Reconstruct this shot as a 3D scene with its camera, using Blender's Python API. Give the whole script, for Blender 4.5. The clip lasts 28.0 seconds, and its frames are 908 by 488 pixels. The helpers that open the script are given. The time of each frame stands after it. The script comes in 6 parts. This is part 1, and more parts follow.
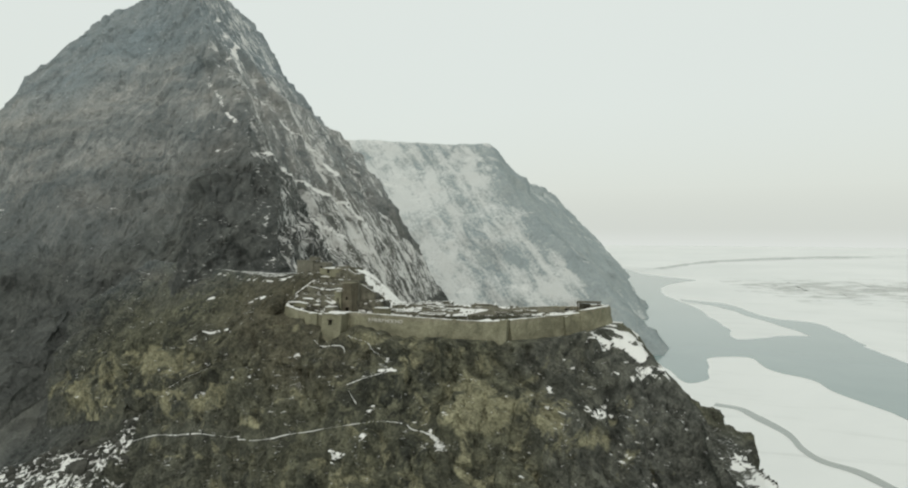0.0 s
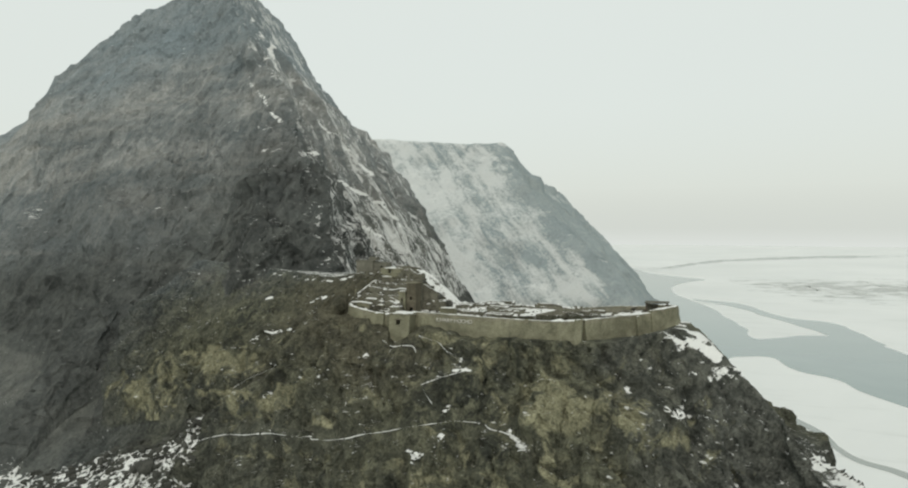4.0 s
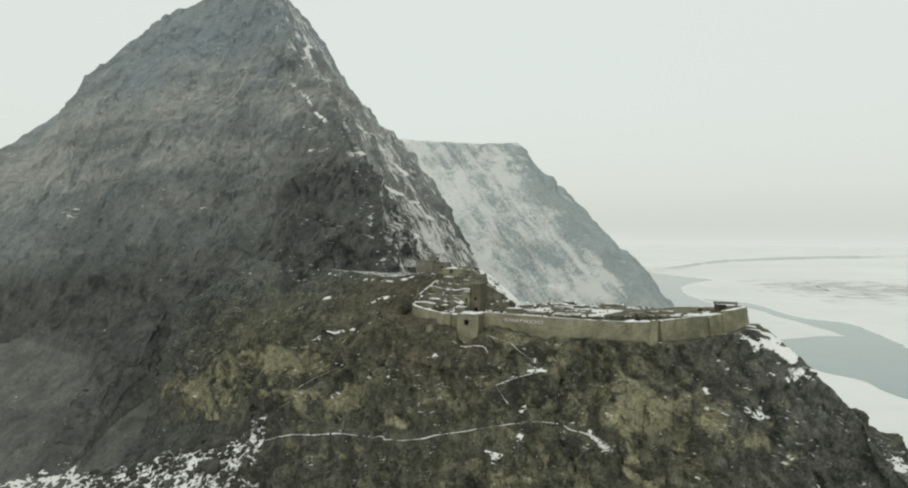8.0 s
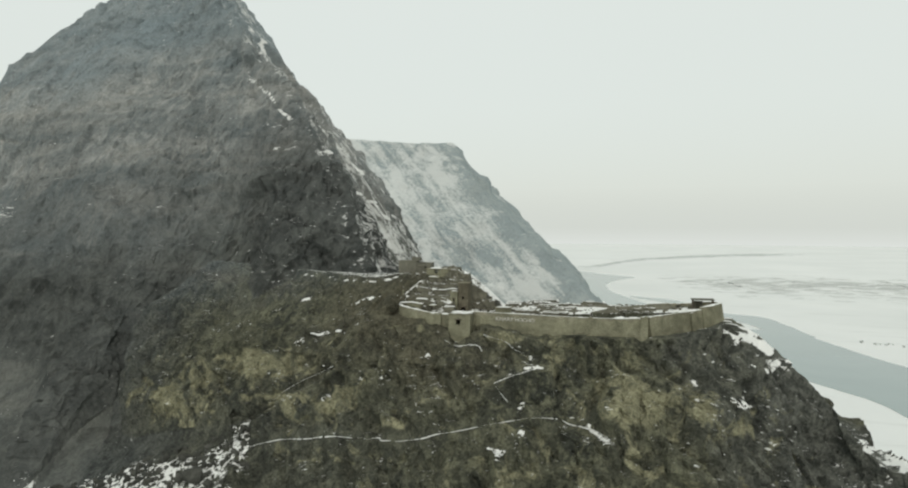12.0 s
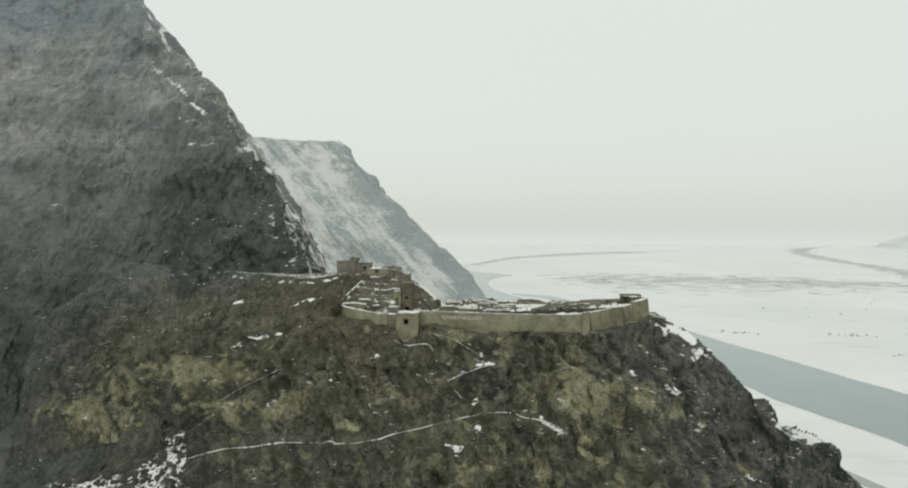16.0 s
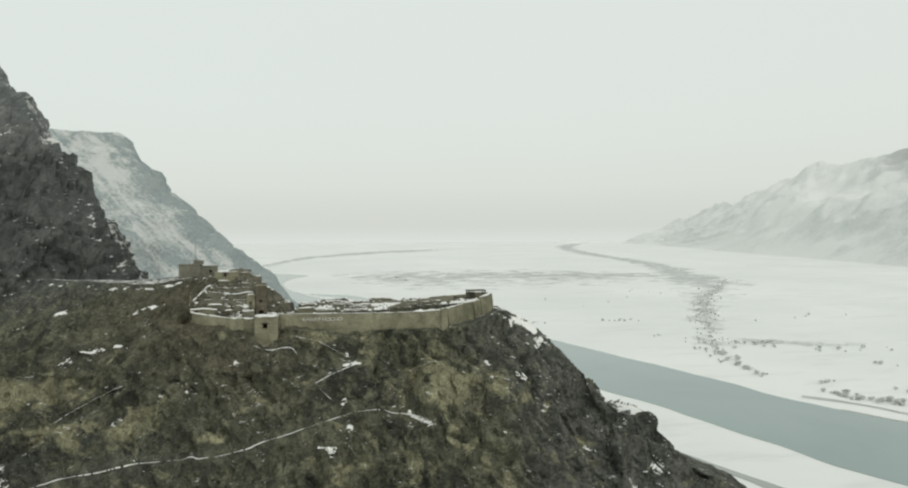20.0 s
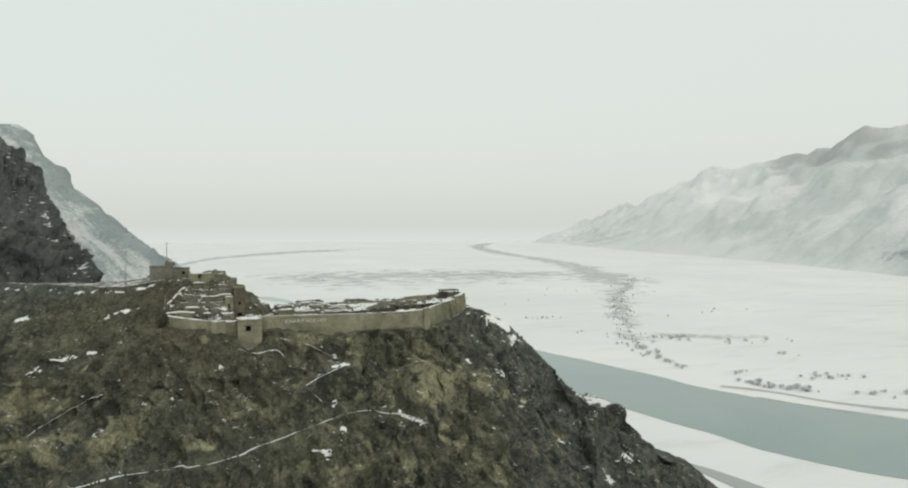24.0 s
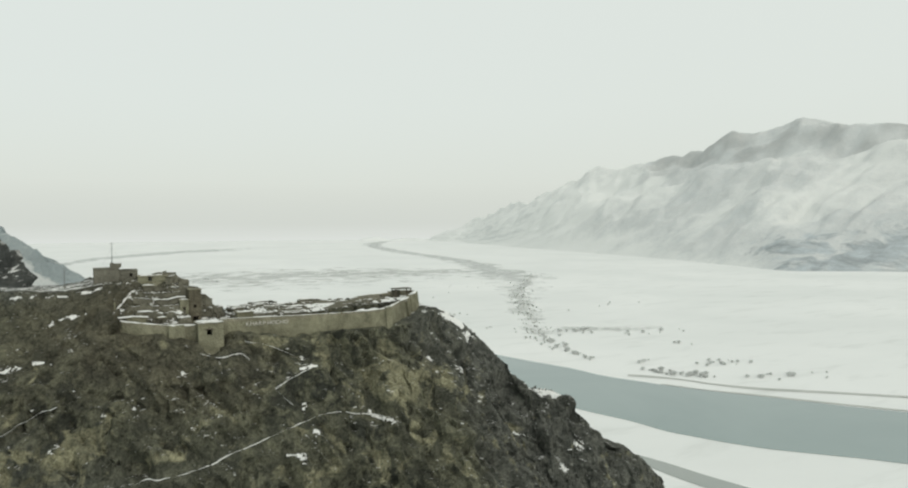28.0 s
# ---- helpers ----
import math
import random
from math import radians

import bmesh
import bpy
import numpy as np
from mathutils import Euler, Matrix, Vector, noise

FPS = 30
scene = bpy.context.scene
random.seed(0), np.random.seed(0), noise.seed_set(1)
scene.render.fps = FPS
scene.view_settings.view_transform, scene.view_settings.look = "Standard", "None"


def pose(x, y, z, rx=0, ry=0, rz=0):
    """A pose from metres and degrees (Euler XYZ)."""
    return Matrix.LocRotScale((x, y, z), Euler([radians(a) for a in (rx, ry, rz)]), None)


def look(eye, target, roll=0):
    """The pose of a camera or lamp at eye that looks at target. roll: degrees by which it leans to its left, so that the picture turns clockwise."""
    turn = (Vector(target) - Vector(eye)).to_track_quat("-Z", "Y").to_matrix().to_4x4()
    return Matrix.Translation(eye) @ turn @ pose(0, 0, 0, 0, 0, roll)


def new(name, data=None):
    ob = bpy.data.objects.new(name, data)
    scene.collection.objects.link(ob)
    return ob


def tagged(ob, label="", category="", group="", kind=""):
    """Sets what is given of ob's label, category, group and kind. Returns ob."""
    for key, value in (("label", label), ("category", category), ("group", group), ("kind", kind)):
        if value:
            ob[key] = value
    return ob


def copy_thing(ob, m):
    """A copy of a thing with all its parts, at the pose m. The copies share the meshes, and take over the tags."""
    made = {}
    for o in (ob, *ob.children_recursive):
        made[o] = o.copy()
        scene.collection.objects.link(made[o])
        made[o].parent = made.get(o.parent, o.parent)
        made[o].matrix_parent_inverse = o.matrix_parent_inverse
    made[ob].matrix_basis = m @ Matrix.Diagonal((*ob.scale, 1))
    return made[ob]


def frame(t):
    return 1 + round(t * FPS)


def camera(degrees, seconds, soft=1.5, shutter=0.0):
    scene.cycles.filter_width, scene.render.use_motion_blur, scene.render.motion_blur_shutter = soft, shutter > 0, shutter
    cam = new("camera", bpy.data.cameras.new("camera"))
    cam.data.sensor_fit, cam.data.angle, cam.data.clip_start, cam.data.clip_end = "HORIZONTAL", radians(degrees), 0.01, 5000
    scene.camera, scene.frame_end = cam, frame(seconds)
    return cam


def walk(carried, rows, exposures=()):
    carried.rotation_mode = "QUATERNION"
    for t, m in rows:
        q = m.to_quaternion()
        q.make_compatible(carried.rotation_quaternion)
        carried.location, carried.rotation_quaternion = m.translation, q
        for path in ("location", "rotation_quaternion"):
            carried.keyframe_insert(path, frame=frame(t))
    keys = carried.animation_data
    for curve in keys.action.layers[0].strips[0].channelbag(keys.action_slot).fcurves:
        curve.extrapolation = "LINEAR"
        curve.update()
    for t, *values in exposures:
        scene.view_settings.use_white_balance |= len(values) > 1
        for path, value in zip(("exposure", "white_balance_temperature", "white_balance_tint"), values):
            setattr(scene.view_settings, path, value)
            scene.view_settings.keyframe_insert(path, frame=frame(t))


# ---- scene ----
cam = camera(68.09, 28.0, soft=2.1)
PATH = [
    (0, (61.67, 22.17, 93.43), (24.87, 115.14, 91.64), 0.08),
    (0.5, (60.04, 21.35, 93.47), (23.28, 114.33, 91.65), 0.04),
    (1, (58.50, 20.66, 93.49), (21.67, 113.61, 91.67), 0.05),
    (1.5, (56.79, 20.02, 93.51), (19.94, 112.96, 91.66), 0.02),
    (2, (55.01, 19.31, 93.54), (18.17, 112.26, 91.68), 0.06),
    (2.5, (53.32, 18.66, 93.55), (16.42, 111.58, 91.69), 0.05),
    (3, (51.60, 18.05, 93.53), (14.68, 110.97, 91.66), 0.02),
    (3.5, (49.82, 17.47, 93.52), (12.84, 110.36, 91.66), 0.05),
    (5.5, (42.93, 14.55, 93.65), (5.87, 107.41, 91.69), 0.11),
    (6, (41.18, 13.89, 93.66), (4.11, 106.74, 91.71), 0.11),
    (6.5, (39.41, 13.24, 93.70), (2.28, 106.07, 91.73), 0.14),
    (7, (37.59, 12.50, 93.73), (0.51, 105.35, 91.75), 0.17),
    (7.5, (35.80, 11.78, 93.70), (-1.31, 104.62, 91.74), 0.18),
    (8, (34.11, 11.15, 93.69), (-2.97, 104.00, 91.74), 0.17),
    (8.5, (32.38, 10.52, 93.69), (-4.49, 103.45, 91.72), 0.19),
    (9, (30.67, 9.81, 93.74), (-5.74, 102.92, 91.76), 0.19),
    (9.5, (28.87, 9.10, 93.79), (-6.99, 102.43, 91.81), 0.20),
    (10, (27.12, 8.38, 93.78), (-7.48, 102.19, 91.82), 0.22),
    (10.5, (25.31, 7.63, 93.77), (-7.17, 102.19, 91.81), 0.22),
    (11, (23.60, 6.88, 93.77), (-6.85, 102.12, 91.81), 0.17),
    (11.5, (21.71, 6.15, 93.78), (-6.55, 102.05, 91.79), 0.17),
    (12, (19.83, 5.40, 93.80), (-6.28, 101.91, 91.80), 0.15),
    (12.5, (17.91, 4.67, 93.83), (-6.00, 101.75, 91.82), 0.16),
    (14.5, (10.22, 2.30, 93.86), (-4.96, 101.12, 91.84), 0.08),
    (15, (8.21, 1.73, 93.89), (-4.82, 100.86, 91.87), 0.12),
    (15.5, (6.20, 1.27, 93.96), (-4.63, 100.67, 91.92), 0.08),
    (16, (4.22, 0.90, 93.98), (-3.60, 100.57, 91.91), 0.12),
    (16.5, (2.16, 0.48, 93.94), (-2.22, 100.37, 91.91), 0.05),
    (17, (0.00, 0.00, 94.00), (0.00, 99.98, 91.92), -0.03),
    (17.5, (-2.09, -0.45, 94.09), (2.42, 99.42, 91.95), -0.07),
    (18, (-4.10, -0.79, 94.20), (4.13, 98.85, 92.00), -0.09),
    (18.5, (-6.06, -0.99, 94.21), (6.23, 98.23, 92.01), -0.13),
    (19, (-8.06, -0.97, 94.22), (7.98, 97.71, 91.97), -0.15),
    (19.5, (-10.05, -0.99, 94.19), (9.73, 97.01, 91.97), -0.18),
    (20, (-12.17, -1.08, 94.19), (11.14, 96.14, 92.00), -0.22),
    (20.5, (-14.31, -1.18, 94.23), (12.63, 95.10, 92.01), -0.25),
    (21, (-16.37, -1.23, 94.40), (13.95, 94.04, 92.12), -0.24),
    (21.5, (-18.47, -1.18, 94.55), (15.34, 92.91, 92.20), -0.21),
    (23.5, (-26.81, 1.24, 94.53), (9.20, 94.50, 92.21), -0.16),
    (24, (-28.76, 1.92, 94.46), (7.30, 95.16, 92.17), -0.12),
    (24.5, (-30.74, 2.64, 94.41), (5.36, 95.87, 92.15), -0.16),
    (25, (-32.54, 3.29, 94.43), (3.51, 96.54, 92.17), -0.16),
    (25.5, (-34.33, 3.93, 94.51), (1.79, 97.15, 92.21), -0.12),
    (26, (-36.20, 4.65, 94.57), (1.80, 97.12, 92.19), -0.06),
    (26.5, (-38.21, 5.42, 94.56), (3.24, 96.40, 92.12), -0.08),
    (27, (-40.21, 6.21, 94.55), (4.53, 95.61, 92.05), -0.15),
    (27.5, (-42.08, 6.98, 94.57), (5.73, 94.78, 92.00), -0.17),
    (28, (-43.88, 7.76, 94.59), (6.59, 94.05, 91.97), -0.28),
]
walk(cam, [(t, look(eye, target, roll)) for t, eye, target, roll in PATH])

EXPOSE = 0.10

# ---- world, sun ----
world = bpy.data.worlds.new("overcast_sky")
scene.world = world
world.use_nodes = True
wt = world.node_tree
wt.nodes.clear()
w_out = wt.nodes.new("ShaderNodeOutputWorld")
w_bg = wt.nodes.new("ShaderNodeBackground")
w_sky = wt.nodes.new("ShaderNodeTexSky")
w_sky.sky_type, w_sky.sun_disc = "NISHITA", False
w_sky.sun_elevation, w_sky.sun_rotation = radians(38), radians(160)
w_sky.dust_density, w_sky.air_density = 4.0, 1.0
w_co = wt.nodes.new("ShaderNodeTexCoord")
w_sep = wt.nodes.new("ShaderNodeSeparateXYZ")
w_ramp = wt.nodes.new("ShaderNodeValToRGB")
w_noise = wt.nodes.new("ShaderNodeTexNoise")
w_noise.inputs["Scale"].default_value = 2.2
w_noise.inputs["Detail"].default_value = 3
w_mix = wt.nodes.new("ShaderNodeMix")
w_mix.data_type = "RGBA"
w_mix.inputs["Factor"].default_value = 0.985
wt.links.new(w_co.outputs["Generated"], w_sep.inputs[0])
w_add = wt.nodes.new("ShaderNodeMath")
w_add.operation = "MULTIPLY_ADD"
w_add.inputs[1].default_value = 0.10
wt.links.new(w_co.outputs["Generated"], w_noise.inputs["Vector"])
wt.links.new(w_noise.outputs["Fac"], w_add.inputs[0])
wt.links.new(w_sep.outputs["Z"], w_add.inputs[2])
wt.links.new(w_add.outputs[0], w_ramp.inputs["Fac"])
els = w_ramp.color_ramp.elements
els[0].position, els[0].color = 0.0, (0.615, 0.645, 0.595, 1)
els[1].position, els[1].color = 0.45, (0.675, 0.715, 0.665, 1)
e = els.new(0.10)
e.color = (0.63, 0.662, 0.61, 1)
e = els.new(0.22)
e.color = (0.655, 0.692, 0.64, 1)
wt.links.new(w_sky.outputs[0], w_mix.inputs[6])
wt.links.new(w_ramp.outputs[0], w_mix.inputs[7])
wt.links.new(w_mix.outputs[2], w_bg.inputs["Color"])
w_bg.inputs["Strength"].default_value = 1.0
wt.links.new(w_bg.outputs[0], w_out.inputs[0])

sun_data = bpy.data.lights.new("sun", "SUN")
sun_data.energy, sun_data.angle, sun_data.color = 0.7, radians(25), (1.0, 0.96, 0.90)
sun = new("sun", sun_data)
sun.matrix_world = look((60, -80, 300), (0, 150, 70))
scene.view_settings.exposure = EXPOSE


# ---- materials ----
def nodes_of(name, rough=0.9, spec=0.2):
    m = bpy.data.materials.new(name)
    m.use_nodes = True
    b = m.node_tree.nodes["Principled BSDF"]
    b.inputs["Roughness"].default_value = rough
    b.inputs["Specular IOR Level"].default_value = spec
    return m, m.node_tree, b


def ramp(nt, source, stops):
    r = nt.nodes.new("ShaderNodeValToRGB")
    el = r.color_ramp.elements
    while len(el) < len(stops):
        el.new(0.5)
    for k, (p, c) in enumerate(stops):
        el[k].position = p
        el[k].color = (c, c, c, 1) if isinstance(c, float) else (*c, 1)
    nt.links.new(source, r.inputs["Fac"])
    return r.outputs["Color"]


def noise_tex(nt, scale, detail=4, rough=0.6, distort=0.0, coord=None, stretch=None):
    n = nt.nodes.new("ShaderNodeTexNoise")
    n.inputs["Scale"].default_value = scale
    n.inputs["Detail"].default_value = detail
    n.inputs["Roughness"].default_value = rough
    n.inputs["Distortion"].default_value = distort
    if coord is None:
        coord = nt.nodes.new("ShaderNodeTexCoord").outputs["Object"]
    if stretch:
        mp = nt.nodes.new("ShaderNodeMapping")
        mp.inputs["Scale"].default_value = stretch[:3]
        mp.inputs["Rotation"].default_value = stretch[3:] if len(stretch) > 3 else (0, 0, 0)
        nt.links.new(coord, mp.inputs["Vector"])
        coord = mp.outputs["Vector"]
    nt.links.new(coord, n.inputs["Vector"])
    return n.outputs["Fac"]


def mix(nt, fac, a, b, kind="MIX"):
    m = nt.nodes.new("ShaderNodeMix")
    m.data_type, m.blend_type = "RGBA", kind
    for val, sock in ((fac, m.inputs[0]), (a, m.inputs[6]), (b, m.inputs[7])):
        if isinstance(val, bpy.types.NodeSocket):
            nt.links.new(val, sock)
        elif isinstance(val, (int, float)):
            sock.default_value = val
        else:
            sock.default_value = (*val, 1)
    return m.outputs[2]


def math_node(nt, op, a, b=0.0, c=0.0, clamp=False):
    m = nt.nodes.new("ShaderNodeMath")
    m.operation, m.use_clamp = op, clamp
    for val, sock in zip((a, b, c), m.inputs):
        if isinstance(val, bpy.types.NodeSocket):
            nt.links.new(val, sock)
        else:
            sock.default_value = val
    return m.outputs[0]


def bump(nt, b, height, strength=0.5, distance=0.3):
    n = nt.nodes.new("ShaderNodeBump")
    n.inputs["Strength"].default_value = strength
    n.inputs["Distance"].default_value = distance
    nt.links.new(height, n.inputs["Height"])
    nt.links.new(n.outputs["Normal"], b.inputs["Normal"])


def up_facing(nt):
    g = nt.nodes.new("ShaderNodeNewGeometry")
    s = nt.nodes.new("ShaderNodeSeparateXYZ")
    nt.links.new(g.outputs["Normal"], s.inputs[0])
    return s.outputs["Z"]


def attribute(nt, name):
    a = nt.nodes.new("ShaderNodeAttribute")
    a.attribute_name = name
    return a.outputs["Fac"]


SNOW = (0.745, 0.755, 0.73)


def rock_colour(nt, dark, mid, light, big, med):
    col = mix(nt, ramp(nt, big, [(0.38, 0.0), (0.60, 1.0)]), dark, mid)
    return mix(nt, ramp(nt, med, [(0.46, 0.0), (0.62, 1.0)]), col, light)


def rock_material(name, near, high=None, tan=(0.35, 0.36, 0.34), snow_low=0.99, snow_high=1.06, scale=1.0, grain=1.0, strata=None, snow_colour=None, fall=None, streak=0.5, streak_full=0.7, relief=0.6, thin_amount=0.34, patch=0.2, slide=None):
    """Fractured rock: near and high are (dark, mid, light), blended by the attribute high; tan faces and snow follow
    attributes too. The attribute upper paints haze over the high colours.
    """
    m, nt, b = nodes_of(name, 0.92, 0.12)
    big = noise_tex(nt, 0.055 * scale, 5, 0.62, 0.4)
    med = noise_tex(nt, 0.30 * scale, 7, 0.72, 0.5)
    fine = noise_tex(nt, 2.2 * scale, 5, 0.7)
    col = rock_colour(nt, *near, big, med)
    if high:
        huge = noise_tex(nt, 0.022, 6, 0.66, 0.8)
        up = rock_colour(nt, *high, huge, noise_tex(nt, 0.10, 7, 0.70, 0.8, None, (1.4, 1.4, 0.6)))
        band = noise_tex(nt, 0.10, 6, 0.66, 1.2, None, (0.16, 0.16, 1.0, 0.0, 0.12, 0.0))
        up = mix(nt, ramp(nt, math_node(nt, "MULTIPLY", band, math_node(nt, "ADD", huge, 0.5)), [(0.44, 0.0), (0.60, 0.6)]), up, strata)
        up = mix(nt, ramp(nt, noise_tex(nt, 0.11, 5, 0.62, 0.6, None, (1.0, 1.0, 0.22, 0.0, 0.25, 0.0)), [(0.50, 0.0), (0.68, 0.55)]), up, high[0])
        beds = noise_tex(nt, 0.05, 5, 0.6, 0.8, None, (0.14, 0.14, 1.0, 0.0, 0.16, 0.0))
        up = mix(nt, ramp(nt, beds, [(0.47, 0.0), (0.58, 0.55)]), up, (0.132, 0.155, 0.160))
        # Pale bluish haze painted over the rock high up.
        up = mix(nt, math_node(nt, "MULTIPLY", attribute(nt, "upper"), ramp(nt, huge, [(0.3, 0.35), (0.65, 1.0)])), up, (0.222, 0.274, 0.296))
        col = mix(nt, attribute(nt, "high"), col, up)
        soil = mix(nt, ramp(nt, med, [(0.36, 0.0), (0.64, 1.0)]), (0.064, 0.061, 0.045), (0.120, 0.111, 0.078))
        col = mix(nt, math_node(nt, "MULTIPLY", attribute(nt, "earth"), ramp(nt, big, [(0.36, 0.25), (0.6, 0.8)])), col, soil)
    col = mix(nt, attribute(nt, "dark"), col, mix(nt, ramp(nt, med, [(0.4, 0.0), (0.62, 1.0)]), (0.060, 0.064, 0.057), (0.146, 0.151, 0.134)))
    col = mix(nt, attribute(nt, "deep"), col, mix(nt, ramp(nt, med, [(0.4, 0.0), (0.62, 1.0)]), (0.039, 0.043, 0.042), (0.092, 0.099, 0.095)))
    pale = noise_tex(nt, 0.16 * scale, 6, 0.65, 0.8)
    tanness = math_node(nt, "MULTIPLY_ADD", math_node(nt, "SUBTRACT", pale, 0.5), 1.8, math_node(nt, "ADD", attribute(nt, "tan"), 0.41))
    col = mix(nt, ramp(nt, tanness, [(0.59, 0.0), (0.78, 0.86)]), col, mix(nt, ramp(nt, med, [(0.38, 0.0), (0.62, 1.0)]), tan, tuple(0.56 * c for c in tan)))
    crack = ramp(nt, noise_tex(nt, 0.8 * scale, 7, 0.75, 1.4), [(0.36, 0.30), (0.52, 1.0)])
    col = mix(nt, 0.85 * grain, col, crack, "MULTIPLY")
    spot = ramp(nt, fine, [(0.3, 0.6), (0.7, 1.3)])
    col = mix(nt, 0.9 * grain, col, spot, "MULTIPLY")
    snow_n = noise_tex(nt, 0.35 * scale, 6, 0.68)
    if high:
        # Short dashes of snow caught on narrow ledges.
        dashes = noise_tex(nt, 0.55, 4, 0.62, 0.6, None, (1.0, 1.0, 3.2, 0.0, 0.12, 0.0))
        where = noise_tex(nt, 0.11, 4, 0.6, 0.4)
        dashes = math_node(nt, "ADD", dashes, math_node(nt, "MULTIPLY", math_node(nt, "SUBTRACT", where, 0.5), 0.35))
        dashes = math_node(nt, "MULTIPLY_ADD", attribute(nt, "dash"), 0.10, dashes)
        col = mix(nt, ramp(nt, dashes, [(0.735, 0.0), (0.775, 0.85)]), col, snow_colour or SNOW)
    snow_h = math_node(nt, "MULTIPLY_ADD", math_node(nt, "SUBTRACT", snow_n, 0.5), 1.2, up_facing(nt))
    snow_h = math_node(nt, "ADD", attribute(nt, "snow"), snow_h)
    snow_h = math_node(nt, "MULTIPLY_ADD", math_node(nt, "SUBTRACT", fine, 0.5), 0.55 if not high else 0.95, snow_h)
    snow_f = ramp(nt, math_node(nt, "MULTIPLY", snow_h, 0.75), [(0.75 * snow_low, 0.0), (0.75 * snow_high, 1.0)])
    col = mix(nt, snow_f, col, snow_colour or SNOW)
    if fall:
        # Thin snow blown into the furrows that run down the slope.
        dot = nt.nodes.new("ShaderNodeVectorMath")
        dot.operation = "DOT_PRODUCT"
        dot.inputs[1].default_value = fall
        co = nt.nodes.new("ShaderNodeTexCoord").outputs["Object"]
        nt.links.new(co, dot.inputs[0])
        sx = nt.nodes.new("ShaderNodeSeparateXYZ")
        nt.links.new(co, sx.inputs[0])
        cx = nt.nodes.new("ShaderNodeCombineXYZ")
        nt.links.new(dot.outputs["Value"], cx.inputs[0])
        nt.links.new(math_node(nt, "MULTIPLY", sx.outputs["Z"], 0.05), cx.inputs[1])
        lines = noise_tex(nt, streak, 5, 0.60, 0.8, cx.outputs[0])
        thin = ramp(nt, math_node(nt, "ABSOLUTE", math_node(nt, "SUBTRACT", lines, 0.5)), [(0.0, 1.0), (0.09, 0.0)])
        broad = noise_tex(nt, 0.3 * streak, 4, 0.6, 0.6, cx.outputs[0])
        if slide:
            cy = nt.nodes.new("ShaderNodeCombineXYZ")
            nt.links.new(dot.outputs["Value"], cy.inputs[0])
            nt.links.new(math_node(nt, "MULTIPLY", sx.outputs["Z"], slide), cy.inputs[1])
        patches = noise_tex(nt, patch * streak, 6, 0.68, 0.6, cy.outputs[0] if slide else None)
        amount = math_node(nt, "MULTIPLY_ADD", math_node(nt, "SUBTRACT", patches, 0.5), 1.3, math_node(nt, "MULTIPLY", thin, thin_amount))
        amount = math_node(nt, "MULTIPLY_ADD", math_node(nt, "SUBTRACT", broad, 0.5), 0.7, amount)
        amount = math_node(nt, "MULTIPLY_ADD", math_node(nt, "SUBTRACT", fine, 0.5), 0.7, amount)
        amount = math_node(nt, "MULTIPLY_ADD", attribute(nt, "flank"), 0.42, amount)
        amount = math_node(nt, "MULTIPLY", ramp(nt, amount, [(0.46, 0.0), (0.74, streak_full)]), ramp(nt, attribute(nt, "flank"), [(0.0, 0.0), (0.2, 1.0)]))
        col = mix(nt, amount, col, snow_colour or SNOW)
    nt.links.new(col, b.inputs["Base Color"])
    h = math_node(nt, "MULTIPLY_ADD", fine, 0.5, med)
    bump(nt, b, h, 0.8, relief / scale)
    return m


M_CLIFF = rock_material("cliff_rock", ((0.040, 0.043, 0.035), (0.083, 0.085, 0.062), (0.145, 0.147, 0.102)), ((0.074, 0.085, 0.085), (0.140, 0.151, 0.143), (0.212, 0.217, 0.198)),
                        (0.33, 0.32, 0.208), 0.98, 1.15, strata=(0.216, 0.214, 0.192), fall=(0.0, 1.0, 0.0), streak=0.75, streak_full=0.7)
# Aerial haze is put into these lighter, greyer high colours.
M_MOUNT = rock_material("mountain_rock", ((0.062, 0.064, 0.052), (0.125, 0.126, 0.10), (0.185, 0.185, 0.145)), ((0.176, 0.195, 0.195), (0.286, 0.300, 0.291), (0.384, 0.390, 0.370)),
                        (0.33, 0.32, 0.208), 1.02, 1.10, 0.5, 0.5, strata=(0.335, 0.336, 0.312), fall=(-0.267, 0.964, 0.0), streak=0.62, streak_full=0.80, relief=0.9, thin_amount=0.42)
# Distance haze is put into these pale bluish colours, besides the thin snow.
M_FAR = rock_material("hazed_far_rock", ((0.285, 0.332, 0.338), (0.315, 0.362, 0.364), (0.35, 0.39, 0.386)), None, (0.33, 0.35, 0.335), 0.98, 1.2, 0.16, 0.25, snow_colour=(0.64, 0.66, 0.64),
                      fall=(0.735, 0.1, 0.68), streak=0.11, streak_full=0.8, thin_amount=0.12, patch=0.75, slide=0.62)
# The range's haze is put into these near-white, low-contrast colours.
M_RIGHT = rock_material("hazed_snowy_rock", ((0.60, 0.63, 0.628), (0.63, 0.655, 0.648), (0.66, 0.68, 0.67)), None, (0.50, 0.56, 0.585), 0.55, 1.05, 0.06, 0.1, snow_colour=(0.75, 0.77, 0.75))


